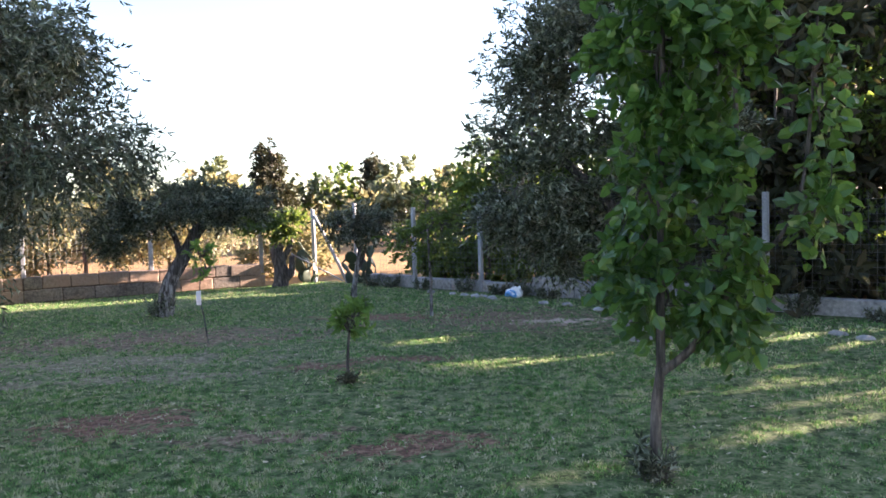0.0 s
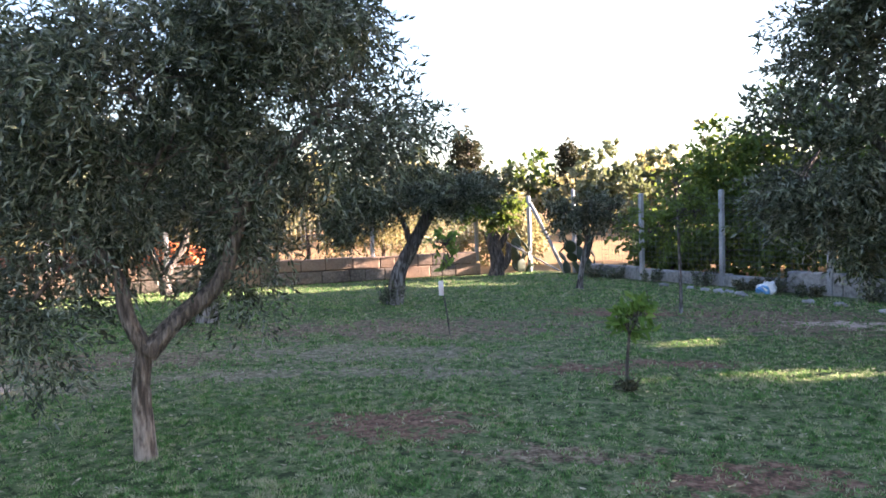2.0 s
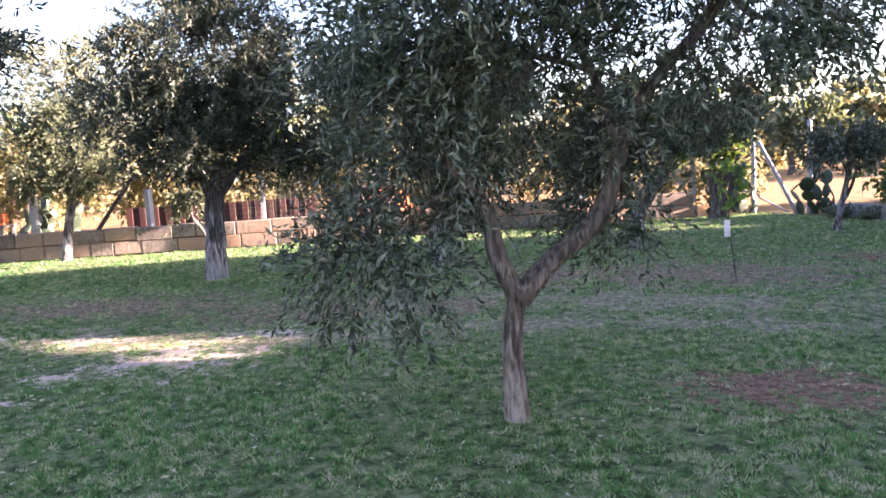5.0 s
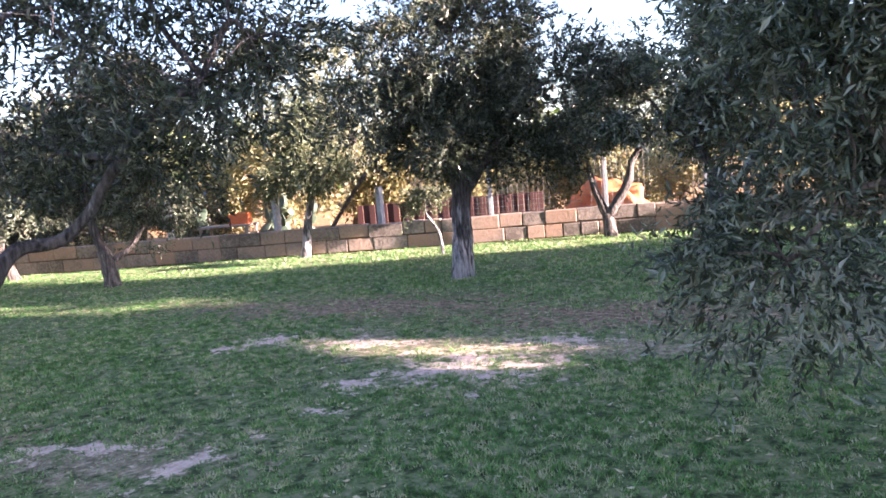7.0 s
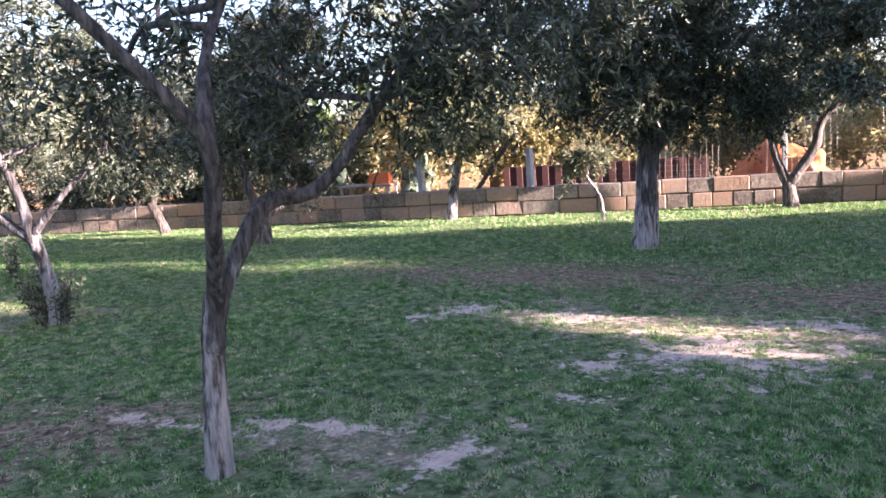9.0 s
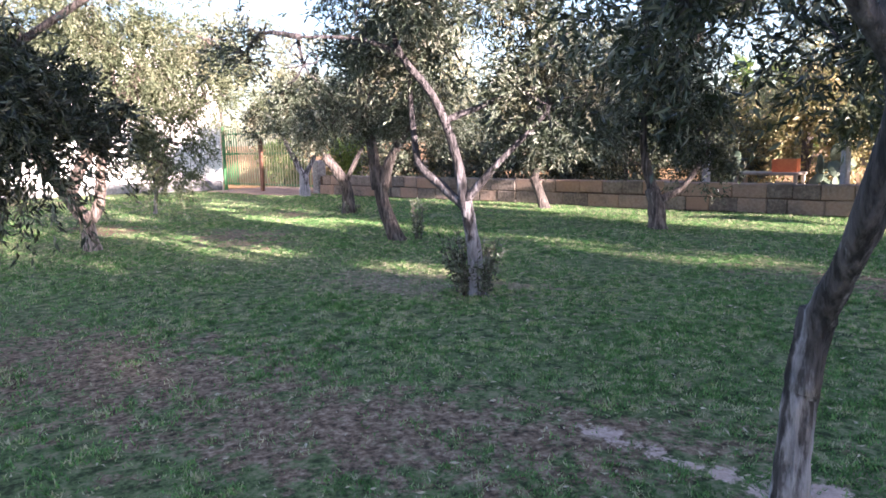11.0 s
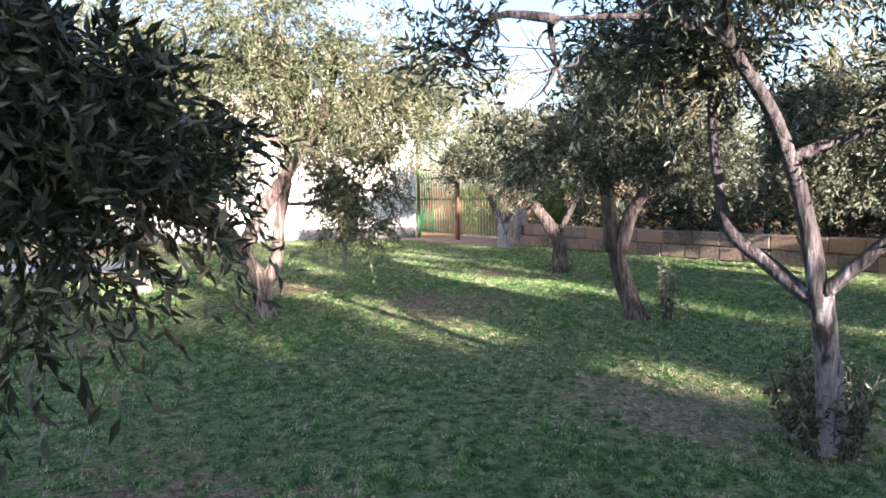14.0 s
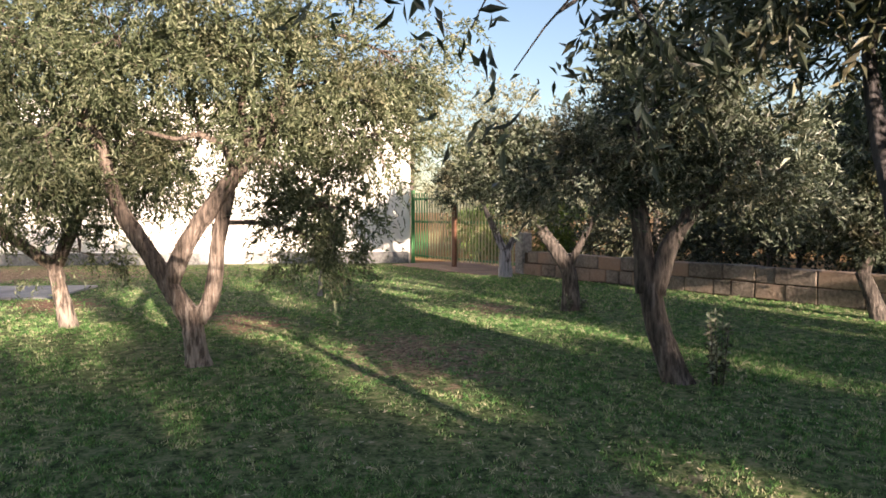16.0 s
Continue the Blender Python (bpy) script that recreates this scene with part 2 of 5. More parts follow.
# chosen sunlit spots, kept clear by cutting leaves from the crowns: x, y, half length, half width, turn (degrees)
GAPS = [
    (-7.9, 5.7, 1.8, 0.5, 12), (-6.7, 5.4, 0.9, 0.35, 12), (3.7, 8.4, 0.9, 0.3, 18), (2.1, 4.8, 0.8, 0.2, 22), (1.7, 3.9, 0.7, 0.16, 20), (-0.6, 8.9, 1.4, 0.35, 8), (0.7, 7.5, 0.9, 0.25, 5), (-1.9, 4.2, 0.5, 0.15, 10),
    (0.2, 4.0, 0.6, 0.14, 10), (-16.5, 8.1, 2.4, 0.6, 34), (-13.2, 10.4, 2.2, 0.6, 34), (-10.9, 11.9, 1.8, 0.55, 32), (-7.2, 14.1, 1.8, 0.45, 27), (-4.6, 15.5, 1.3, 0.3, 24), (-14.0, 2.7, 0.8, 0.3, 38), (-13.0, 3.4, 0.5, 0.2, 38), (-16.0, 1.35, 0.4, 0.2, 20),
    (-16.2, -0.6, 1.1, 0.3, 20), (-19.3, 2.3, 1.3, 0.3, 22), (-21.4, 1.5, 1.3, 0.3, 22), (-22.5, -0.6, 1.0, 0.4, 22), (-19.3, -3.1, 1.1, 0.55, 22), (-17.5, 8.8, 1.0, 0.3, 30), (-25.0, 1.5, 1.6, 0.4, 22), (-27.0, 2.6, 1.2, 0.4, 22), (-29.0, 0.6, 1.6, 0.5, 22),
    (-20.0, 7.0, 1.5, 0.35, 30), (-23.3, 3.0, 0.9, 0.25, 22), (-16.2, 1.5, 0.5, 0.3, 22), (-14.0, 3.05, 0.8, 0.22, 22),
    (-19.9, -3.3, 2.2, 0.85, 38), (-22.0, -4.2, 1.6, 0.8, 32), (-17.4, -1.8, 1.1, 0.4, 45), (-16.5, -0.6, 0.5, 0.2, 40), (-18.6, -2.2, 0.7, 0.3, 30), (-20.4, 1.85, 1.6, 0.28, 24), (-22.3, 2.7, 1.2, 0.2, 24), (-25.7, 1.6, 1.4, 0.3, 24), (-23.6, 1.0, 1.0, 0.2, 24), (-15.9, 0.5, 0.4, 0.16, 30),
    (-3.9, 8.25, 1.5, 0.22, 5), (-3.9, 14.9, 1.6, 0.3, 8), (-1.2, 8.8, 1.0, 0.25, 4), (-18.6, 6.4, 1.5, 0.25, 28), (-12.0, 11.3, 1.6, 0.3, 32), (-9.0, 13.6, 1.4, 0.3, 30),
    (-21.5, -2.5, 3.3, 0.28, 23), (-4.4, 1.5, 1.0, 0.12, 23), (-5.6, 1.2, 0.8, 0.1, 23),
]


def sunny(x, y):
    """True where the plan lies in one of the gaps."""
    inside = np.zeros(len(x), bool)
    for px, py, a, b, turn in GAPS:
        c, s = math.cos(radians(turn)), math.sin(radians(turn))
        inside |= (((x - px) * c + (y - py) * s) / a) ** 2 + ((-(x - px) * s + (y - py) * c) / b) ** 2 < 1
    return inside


def rise(x, y):
    """The lawn's slight unevenness, in metres."""
    return 0.012 * np.sin(1.3 * x + 0.4 * y) * np.sin(0.9 * y - 0.3 * x) + 0.006 * np.sin(4.1 * x + 1.0) * np.sin(3.7 * y)


def patchy(x, y, size, seed):
    """Smooth random values, 0 to 1, over the plan."""
    table = np.random.default_rng(seed).uniform(0, 1, (64, 64))
    u, v = x / size, y / size
    i, j = np.floor(u).astype(int), np.floor(v).astype(int)
    f, g = u - i, v - j
    f, g = f * f * (3 - 2 * f), g * g * (3 - 2 * g)
    pick = lambda a, b: table[a % 64, b % 64]
    return (pick(i, j) * (1 - f) + pick(i + 1, j) * f) * (1 - g) + (pick(i, j + 1) * (1 - f) + pick(i + 1, j + 1) * f) * g


def ground_material():
    m, nt, bsdf = blank("lawn_soil")
    pos = nt.nodes.new("ShaderNodeNewGeometry").outputs["Position"]
    warp = node(nt, "ShaderNodeTexNoise", Scale=4.6, Detail=9.0, Roughness=0.78)
    nt.links.new(pos, warp.inputs["Vector"])
    ragged = maths(nt, "MULTIPLY", maths(nt, "SUBTRACT", warp.outputs[0], 0.5), 9.0)
    fine = noise_fac(nt, 35, 5.0, "World")
    big = noise_fac(nt, 0.5, 3.0, "World")
    mid = noise_fac(nt, 5, 4.0, "World")
    turf = ramp(nt, maths(nt, "ADD", maths(nt, "MULTIPLY", noise_fac(nt, 9, 6.0, "World"), 0.6), maths(nt, "MULTIPLY", fine, 0.4)), [(0.41, (0.018, 0.032, 0.012)), (0.5, (0.105, 0.16, 0.058)), (0.6, (0.26, 0.25, 0.14))])
    turf = mix(nt, maths(nt, "MULTIPLY", big, 0.35), turf, (0.11, 0.12, 0.05))
    speck = maths(nt, "ADD", maths(nt, "MULTIPLY", fine, 0.45), maths(nt, "MULTIPLY", noise_fac(nt, 13, 8.0, "World"), 0.55))
    tint = {
        "dirt": ramp(nt, speck, [(0.38, (0.04, 0.031, 0.02)), (0.5, (0.19, 0.132, 0.085)), (0.62, (0.4, 0.31, 0.22))]),
        "red": ramp(nt, speck, [(0.36, (0.05, 0.035, 0.025)), (0.5, (0.19, 0.105, 0.07)), (0.64, (0.36, 0.225, 0.155))]),
        "straw": ramp(nt, speck, [(0.36, (0.08, 0.08, 0.04)), (0.5, (0.22, 0.19, 0.12)), (0.64, (0.44, 0.37, 0.26))]),
        "sand": ramp(nt, speck, [(0.35, (0.4, 0.29, 0.225)), (0.65, (0.72, 0.56, 0.47))]),
    }
    col = turf
    for sort in ("dirt", "red", "straw", "sand"):
        total = None
        for x, y, a, b, turn, k in PATCHES:
            if k != sort:
                continue
            mp = nt.nodes.new("ShaderNodeMapping")
            mp.vector_type = "TEXTURE"
            mp.inputs["Location"].default_value = (x, y, 0)
            mp.inputs["Rotation"].default_value = (0, 0, radians(turn))
            mp.inputs["Scale"].default_value = (a, b, 1000)
            nt.links.new(pos, mp.inputs[0])
            ln = nt.nodes.new("ShaderNodeVectorMath")
            ln.operation = "LENGTH"
            nt.links.new(mp.outputs[0], ln.inputs[0])
            total = ln.outputs["Value"] if total is None else maths(nt, "MINIMUM", total, ln.outputs["Value"])
        edge = maths(nt, "MULTIPLY_ADD", ragged, 1.6 if sort == "sand" else 1.0, total)
        n = node(nt, "ShaderNodeMapRange", From_Min=1.25, From_Max=0.75)
        nt.links.new(edge, n.inputs[0])
        col = mix(nt, n.outputs[0], col, tint[sort])
    # dry field beyond the two walls
    for nrm, pt in ((OUT, WALL_A), (EAST_OUT, EAST_A)):
        d = nt.nodes.new("ShaderNodeVectorMath")
        d.operation = "DOT_PRODUCT"
        nt.links.new(pos, d.inputs[0])
        d.inputs[1].default_value = nrm
        n = node(nt, "ShaderNodeMapRange", From_Min=nrm.dot(pt), From_Max=nrm.dot(pt) + 0.3)
        nt.links.new(d.outputs["Value"], n.inputs[0])
        col = mix(nt, n.outputs[0], col, ramp(nt, mid, [(0.3, (0.19, 0.11, 0.05)), (0.7, (0.38, 0.24, 0.115))]))
    nt.links.new(col, bsdf.inputs["Base Color"])
    bsdf.inputs["Roughness"].default_value = 0.95
    bsdf.inputs["Specular IOR Level"].default_value = 0.15
    bump(nt, bsdf, maths(nt, "ADD", fine, mid), 0.7, 0.03)
    return m


def grass_material():
    m, nt, bsdf = blank("grass_blades")
    geo = nt.nodes.new("ShaderNodeNewGeometry")
    big = noise_fac(nt, 0.6, 3.0, "World")
    mid = noise_fac(nt, 11.0, 6.0, "World")
    fac = maths(nt, "ADD", maths(nt, "MULTIPLY", geo.outputs["Random Per Island"], 0.42), maths(nt, "ADD", maths(nt, "MULTIPLY", big, 0.27), maths(nt, "MULTIPLY_ADD", maths(nt, "SUBTRACT", mid, 0.5), 3.7, maths(nt, "MULTIPLY_ADD", maths(nt, "SUBTRACT", noise_fac(nt, 2.2, 4.0, "World"), 0.5), 1.2, 0.22))))
    east = nt.nodes.new("ShaderNodeSeparateXYZ")
    nt.links.new(geo.outputs["Position"], east.inputs[0])
    dry = node(nt, "ShaderNodeMapRange", From_Min=-10.0, From_Max=-2.0, To_Max=0.09)
    nt.links.new(east.outputs[0], dry.inputs[0])
    fac = maths(nt, "ADD", fac, dry.outputs[0])
    col = ramp(nt, fac, [(0.14, (0.014, 0.058, 0.017)), (0.38, (0.06, 0.185, 0.047)), (0.6, (0.15, 0.325, 0.095)), (0.78, (0.29, 0.35, 0.155)), (0.93, (0.5, 0.45, 0.31))])
    nt.links.new(col, bsdf.inputs["Base Color"])
    bsdf.inputs["Roughness"].default_value = 0.6
    bsdf.inputs["Specular IOR Level"].default_value = 0.25
    tr = nt.nodes.new("ShaderNodeBsdfTranslucent")
    nt.links.new(mix(nt, 0.5, col, (0.28, 0.42, 0.11)), tr.inputs[0])
    ms = nt.nodes.new("ShaderNodeMixShader")
    ms.inputs[0].default_value = 0.36
    nt.links.new(bsdf.outputs[0], ms.inputs[1])
    nt.links.new(tr.outputs[0], ms.inputs[2])
    nt.links.new(ms.outputs[0], nt.nodes["Material Output"].inputs[0])
    return m


GROUND, GRASS = ground_material(), grass_material()


# ---- mesh helpers ----
def fast_mesh(name, verts, faces, material, smooth=False):
    """A mesh from arrays; all faces have the same number of corners."""
    verts, faces = np.asarray(verts, np.float32), np.asarray(faces, np.int32)
    me = bpy.data.meshes.new(name)
    n, k = faces.shape
    me.vertices.add(len(verts))
    me.vertices.foreach_set("co", verts.ravel())
    me.loops.add(n * k)
    me.loops.foreach_set("vertex_index", faces.ravel())
    me.polygons.add(n)
    me.polygons.foreach_set("loop_start", np.arange(0, n * k, k, dtype=np.int32))
    me.polygons.foreach_set("use_smooth", np.full(n, smooth))
    me.update(calc_edges=True)
    me.validate()
    me.materials.append(material)
    return me


def part(name, bm, material, parent, label="", smooth=False, at=None):
    """One mesh object under a thing or under a part. bm: a bmesh, a mesh or a pair of arrays."""
    if isinstance(bm, tuple):
        me = fast_mesh(name, bm[0], bm[1], material, smooth)
    elif isinstance(bm, bmesh.types.BMesh):
        me = bpy.data.meshes.new(name)
        for f in bm.faces:
            f.smooth = smooth
        bm.to_mesh(me)
        bm.free()
        me.materials.append(material)
    else:
        me = bm
    ob = new(name, me)
    ob.parent = parent
    if at is not None:
        ob.matrix_basis = at
    return tagged(ob, label)


def thing(name, x, y, z, label, category, group="", kind=""):
    ob = new(name)
    ob.empty_display_size = 0.1
    ob.location = (x, y, z)
    return tagged(ob, label, category, group, kind)


def box(bm, x0, y0, z0, x1, y1, z1, bevel=0.0):
    made = bmesh.ops.create_cube(bm, size=1.0, matrix=Matrix.LocRotScale(((x0 + x1) / 2, (y0 + y1) / 2, (z0 + z1) / 2), None, (x1 - x0, y1 - y0, z1 - z0)))
    if bevel:
        edges = list({e for v in made["verts"] for e in v.link_edges})
        bmesh.ops.bevel(bm, geom=edges, offset=bevel, segments=1, affect="EDGES")
    return bm


def spline(points, per=5):
    """A smooth line through the points."""
    p = np.array(points, float)
    if len(p) < 3:
        p = np.array([p[0], (p[0] + p[1]) / 2 + np.array([0.01, -0.01, 0]), p[-1]])
    q = np.vstack([2 * p[0] - p[1], p, 2 * p[-1] - p[-2]])
    out = []
    for i in range(1, len(q) - 2):
        for f in np.arange(per) / per:
            a, b, c, d = q[i - 1:i + 3]
            out.append(0.5 * (2 * b + (c - a) * f + (2 * a - 5 * b + 4 * c - d) * f * f + (3 * b - a - 3 * c + d) * f ** 3))
    return np.array(out + [q[-2]])


def tube(points, r0, r1, sides=8, rough=0.0, rng=None, per=5, flare=0.0):
    """A tapered, closed tube along a line: arrays of vertices and quads."""
    line = spline(points, per)
    n = len(line)
    f = np.linspace(0, 1, n)
    radius = r0 + (r1 - r0) * f + flare * r0 * np.exp(-f * 9)
    way = np.gradient(line, axis=0)
    way /= np.linalg.norm(way, axis=1)[:, None] + 1e-9
    side = np.cross(way, [0.31, 0.95, 0.05])
    side /= np.linalg.norm(side, axis=1)[:, None] + 1e-9
    up = np.cross(side, way)
    ang = np.linspace(0, 2 * math.pi, sides, endpoint=False)
    wob = np.ones((n, sides))
    if rough and rng is not None:
        wob += rough * (0.5 * rng.standard_normal((1, sides)) + 0.45 * rng.standard_normal((n, sides)) + 0.4 * np.sin(f * 14 + rng.uniform(0, 6))[:, None])
    ring = line[:, None] + (radius[:, None] * wob)[..., None] * (np.cos(ang)[None, :, None] * side[:, None] + np.sin(ang)[None, :, None] * up[:, None])
    verts = ring.reshape(-1, 3)
    i, j = np.meshgrid(np.arange(n - 1), np.arange(sides), indexing="ij")
    a, b = i * sides + j, i * sides + (j + 1) % sides
    faces = np.stack([a, b, b + sides, a + sides], -1).reshape(-1, 4)
    tip = len(verts)
    verts = np.vstack([verts, line[-1] + way[-1] * radius[-1] * 0.6, line[0]])
    last = (n - 1) * sides
    caps = []
    for k in range(0, sides, 2):
        caps.append((last + k, last + k + 1, last + (k + 2) % sides, tip))
        caps.append((k + 1, k, tip + 1, (k + 2) % sides))
    return verts, np.vstack([faces, caps])


def join(pieces):
    verts, faces, n = [], [], 0
    for v, f in pieces:
        verts.append(v)
        faces.append(f + n)
        n += len(v)
    return np.vstack(verts), np.vstack(faces)


def unit(v):
    return v / (np.linalg.norm(v, axis=-1, keepdims=True) + 1e-9)


def leaf_mesh(pos, way, rng, length, width, round_leaf=False, curl=0.12):
    """Small folded leaves, pointing along way: arrays of vertices and faces."""
    n = len(pos)
    side = unit(np.cross(way, rng.standard_normal((n, 3))))
    nrm = np.cross(side, way)
    size = rng.uniform(0.65, 1.2, (n, 1))
    ln, wd = length * size, width * size
    if round_leaf:
        v = np.stack([pos, pos + way * ln * 0.3 + side * wd * 0.5 + nrm * ln * curl, pos + way * ln * 0.75 + side * wd * 0.36 + nrm * ln * curl * 0.6, pos + way * ln - nrm * ln * curl,
                      pos + way * ln * 0.75 - side * wd * 0.36 + nrm * ln * curl * 0.6, pos + way * ln * 0.3 - side * wd * 0.5 + nrm * ln * curl], 1)
        base = np.arange(n)[:, None] * 6
        faces = np.vstack([base + [0, 1, 2, 3], base + [0, 3, 4, 5]])
    else:
        v = np.stack([pos, pos + way * ln * 0.45 + side * wd * 0.5 + nrm * ln * curl * 0.5, pos + way * ln - nrm * ln * curl, pos + way * ln * 0.45 - side * wd * 0.5 + nrm * ln * curl * 0.5], 1)
        base = np.arange(n)[:, None] * 4
        faces = np.vstack([base + [0, 1, 2], base + [0, 2, 3]])
    return v.reshape(-1, 3), faces


def sprays(rng, clumps, count, per_twig=14, twig=0.28, droop=0.1, lumps=9, fill=0.42):
    """Leaf places and directions, gathered on twigs in uneven lumps inside ellipsoids (x, y, z, rx, ry, rz). Also the lumps' centres."""
    vol = np.array([(c[3] * c[4] * c[5]) ** 0.75 for c in clumps])
    share = vol / vol.sum()
    starts, ways, centres = [], [], []
    for c, s in zip(clumps, share):
        mid, rad = np.array(c[:3]), np.array(c[3:6])
        k = max(3, int(lumps * (1 + s * len(clumps)) / 2))
        lump = unit(rng.standard_normal((k, 3))) * (0.76 * rng.uniform(0.25, 1.0, (k, 1)) ** 0.6)
        lump_r = rng.uniform(0.6, 1.25, (k, 1)) * fill
        n = max(4, int(count * s / per_twig))
        pick = rng.integers(0, k, n)
        local = lump[pick] + unit(rng.standard_normal((n, 3))) * lump_r[pick] * rng.uniform(0.05, 1, (n, 1)) ** 0.55
        starts.append(mid + local * rad)
        ways.append(unit(unit(local) * 0.7 + 0.75 * rng.standard_normal((n, 3)) * 0.6 + np.array([0, 0, 0.25 - droop])))
        centres.append(mid + lump * rad * 0.85)
    start, way = np.vstack(starts), np.vstack(ways)
    n = len(start)
    f = np.tile(np.linspace(0.1, 1, per_twig), (n, 1))
    ln = rng.uniform(0.6, 1.3, (n, 1)) * twig
    pos = start[:, None] + way[:, None] * (f * ln)[..., None] - np.array([0, 0, 1]) * (f ** 2 * ln * (0.15 + droop))[..., None]
    leaf_way = unit(way[:, None] * 0.65 + rng.standard_normal((n, per_twig, 3)) * 0.55 - np.array([0, 0, droop]))
    return pos.reshape(-1, 3), leaf_way.reshape(-1, 3), np.vstack(centres), start, way, ln


def tree(name, x, y, trunk, limbs, clumps, seed, leaves=14000, leaf=(0.065, 0.016), bark=None, foliage=None, label="", category="olive tree", group="", r=0.09, droop=0.1,
         round_leaf=False, per_twig=14, twig=0.28, lumps=9, fill=0.42, boughs=True, flare=0.28, sides=14, fine_twigs=220, trunk_label=""):
    """A tree: trunk (first line), limbs (lines with a radius), boughs that reach into the crown, and leaves on twigs."""
    rng = np.random.default_rng(seed)
    bark, foliage = bark or BARK, foliage or OLIVE
    top = thing(name, x, y, float(rise(np.float64(x), np.float64(y))), label, category, group)
    line = [(0, 0, -0.06)] + [tuple(p) for p in trunk[1:]]
    part("trunk", tube(line, r, r * 0.78, sides, 0.075, rng, 8, flare), bark, top, trunk_label, True)
    joints = [np.array(trunk[-1])]
    for pts, r0, r1 in limbs:
        part("limb", tube(pts, r0, r1, 10, 0.1, rng, 6), bark, top, "", True)
        joints += list(spline(pts, 3)[1:])
    pos, way, centres, start, tway, ln = sprays(rng, clumps, leaves, per_twig, twig, droop, lumps, fill)
    wood = bark
    if boughs:
        joints = np.array(joints)
        fine = []
        hubs = []
        for c in clumps:
            c = np.array(c[:3], float)
            j = joints[np.argmin(np.linalg.norm(joints - c, axis=1) + 0.5 * np.maximum(0, c[2] - joints[:, 2]))]
            bend = (j + c) / 2 + rng.standard_normal(3) * 0.1 * np.linalg.norm(c - j) + np.array([0, 0, 0.08])
            part("bough", tube([j, bend, c], min(0.028, r * 0.35), 0.01, 6, 0.06, rng, 4), wood, top, "", True)
            hubs += [bend, c]
        hubs = np.array(hubs)
        for c in centres:
            j = hubs[np.argmin(np.linalg.norm(hubs - c, axis=1))]
            bend = (j + c) / 2 + rng.standard_normal(3) * 0.12 * np.linalg.norm(c - j)
            fine.append(tube([j, bend, c], 0.009, 0.004, 4, 0.05, rng, 3))
        for i in rng.permutation(len(start))[:min(len(start), fine_twigs)]:
            fine.append(tube([start[i] - tway[i] * 0.12, start[i] + tway[i] * ln[i, 0] * 0.7], 0.004, 0.002, 3, 0, None, 1))
        tagged(part("twig_mass", join(fine), wood, top, "", True), kind="stuff")
    # drop the leaves whose shadow would fall on a chosen sunlit spot
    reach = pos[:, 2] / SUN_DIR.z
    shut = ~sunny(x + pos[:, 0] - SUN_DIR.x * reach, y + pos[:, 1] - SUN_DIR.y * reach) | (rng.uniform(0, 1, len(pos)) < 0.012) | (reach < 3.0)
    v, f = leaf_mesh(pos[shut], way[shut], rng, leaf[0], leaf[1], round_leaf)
    tagged(part("crown", (v, f), foliage, top), kind="stuff")
    return top


# ---- ground, walls, house ----
xs = np.concatenate([[-3000, -600, -150, -60], np.arange(-36, 12.01, 0.4), [25, 60, 150, 600, 3000]])
ys = np.concatenate([[-3000, -600, -150, -50, -25], np.arange(-12, 20.01, 0.4), [30, 60, 150, 600, 3000]])
gx, gy = np.meshgrid(xs, ys, indexing="ij")
inside = (np.abs(gx) < 40) & (np.abs(gy) < 25)
gz = np.where(inside, rise(gx, gy), 0)
gi, gj = np.meshgrid(np.arange(len(xs) - 1), np.arange(len(ys) - 1), indexing="ij")
a = gi * len(ys) + gj
ground = new("ground", fast_mesh("ground", np.stack([gx, gy, gz], -1).reshape(-1, 3), np.stack([a, a + len(ys), a + len(ys) + 1, a + 1], -1).reshape(-1, 4), GROUND, True))
tagged(ground, "patchy green lawn with bare brown earth and pale sand", "lawn", kind="structure")


def along_wall(base, way, out, s, d=0.0, z=0.0):
    p = base + way * s + out * d
    return pose(p.x, p.y, z, 0, 0, math.degrees(math.atan2(way.y, way.x)))


WALL_LEN = (WALL_B - WALL_A).length
wall_north = new("wall_north", None)
wall_north.matrix_basis = along_wall(WALL_A, ALONG, OUT, 0)
tagged(wall_north, "low garden wall of two courses of weathered tufa blocks", "stone wall", kind="structure")
part("core", box(bmesh.new(), 0.01, 0.03, -0.1, WALL_LEN - 0.75, 0.23, 0.5), MORTAR, wall_north, "dark mortar between the blocks")

EAST_LEN = (EAST_B - EAST_A).length
wall_east = new("wall_east", None)
wall_east.matrix_basis = along_wall(EAST_A, EAST_ALONG, EAST_OUT, 0)
tagged(wall_east, "low weathered whitewashed garden wall under a wire fence", "garden wall", kind="structure")
rng = np.random.default_rng(5)
s = 0.0
while s < EAST_LEN:
    step = float(rng.uniform(0.9, 1.5))
    part("panel", box(bmesh.new(), s + 0.006, 0, -0.1, min(s + step, EAST_LEN), 0.2, 0.22 + float(rng.uniform(-0.03, 0.03)) + (0.08 if 4.6 < s < 7 else 0), 0.015), PLASTER, wall_east)
    s += step

house = thing("house", HOUSE_X, -4.5, 0, "tall white plastered house beside the green gate", "house")
part("wall", box(bmesh.new(), -9, -14, -0.1, 0, 5.95, 4.3, 0.03), WHITE, house)
part("parapet", box(bmesh.new(), -9.05, -14.05, 4.3, 0.05, 6.0, 4.45, 0.02), WHITE, house)
part("plinth", box(bmesh.new(), -0.1, -13.9, -0.1, 0.035, 5.9, 0.32, 0.015), PLASTER, house, "grey plastered plinth")

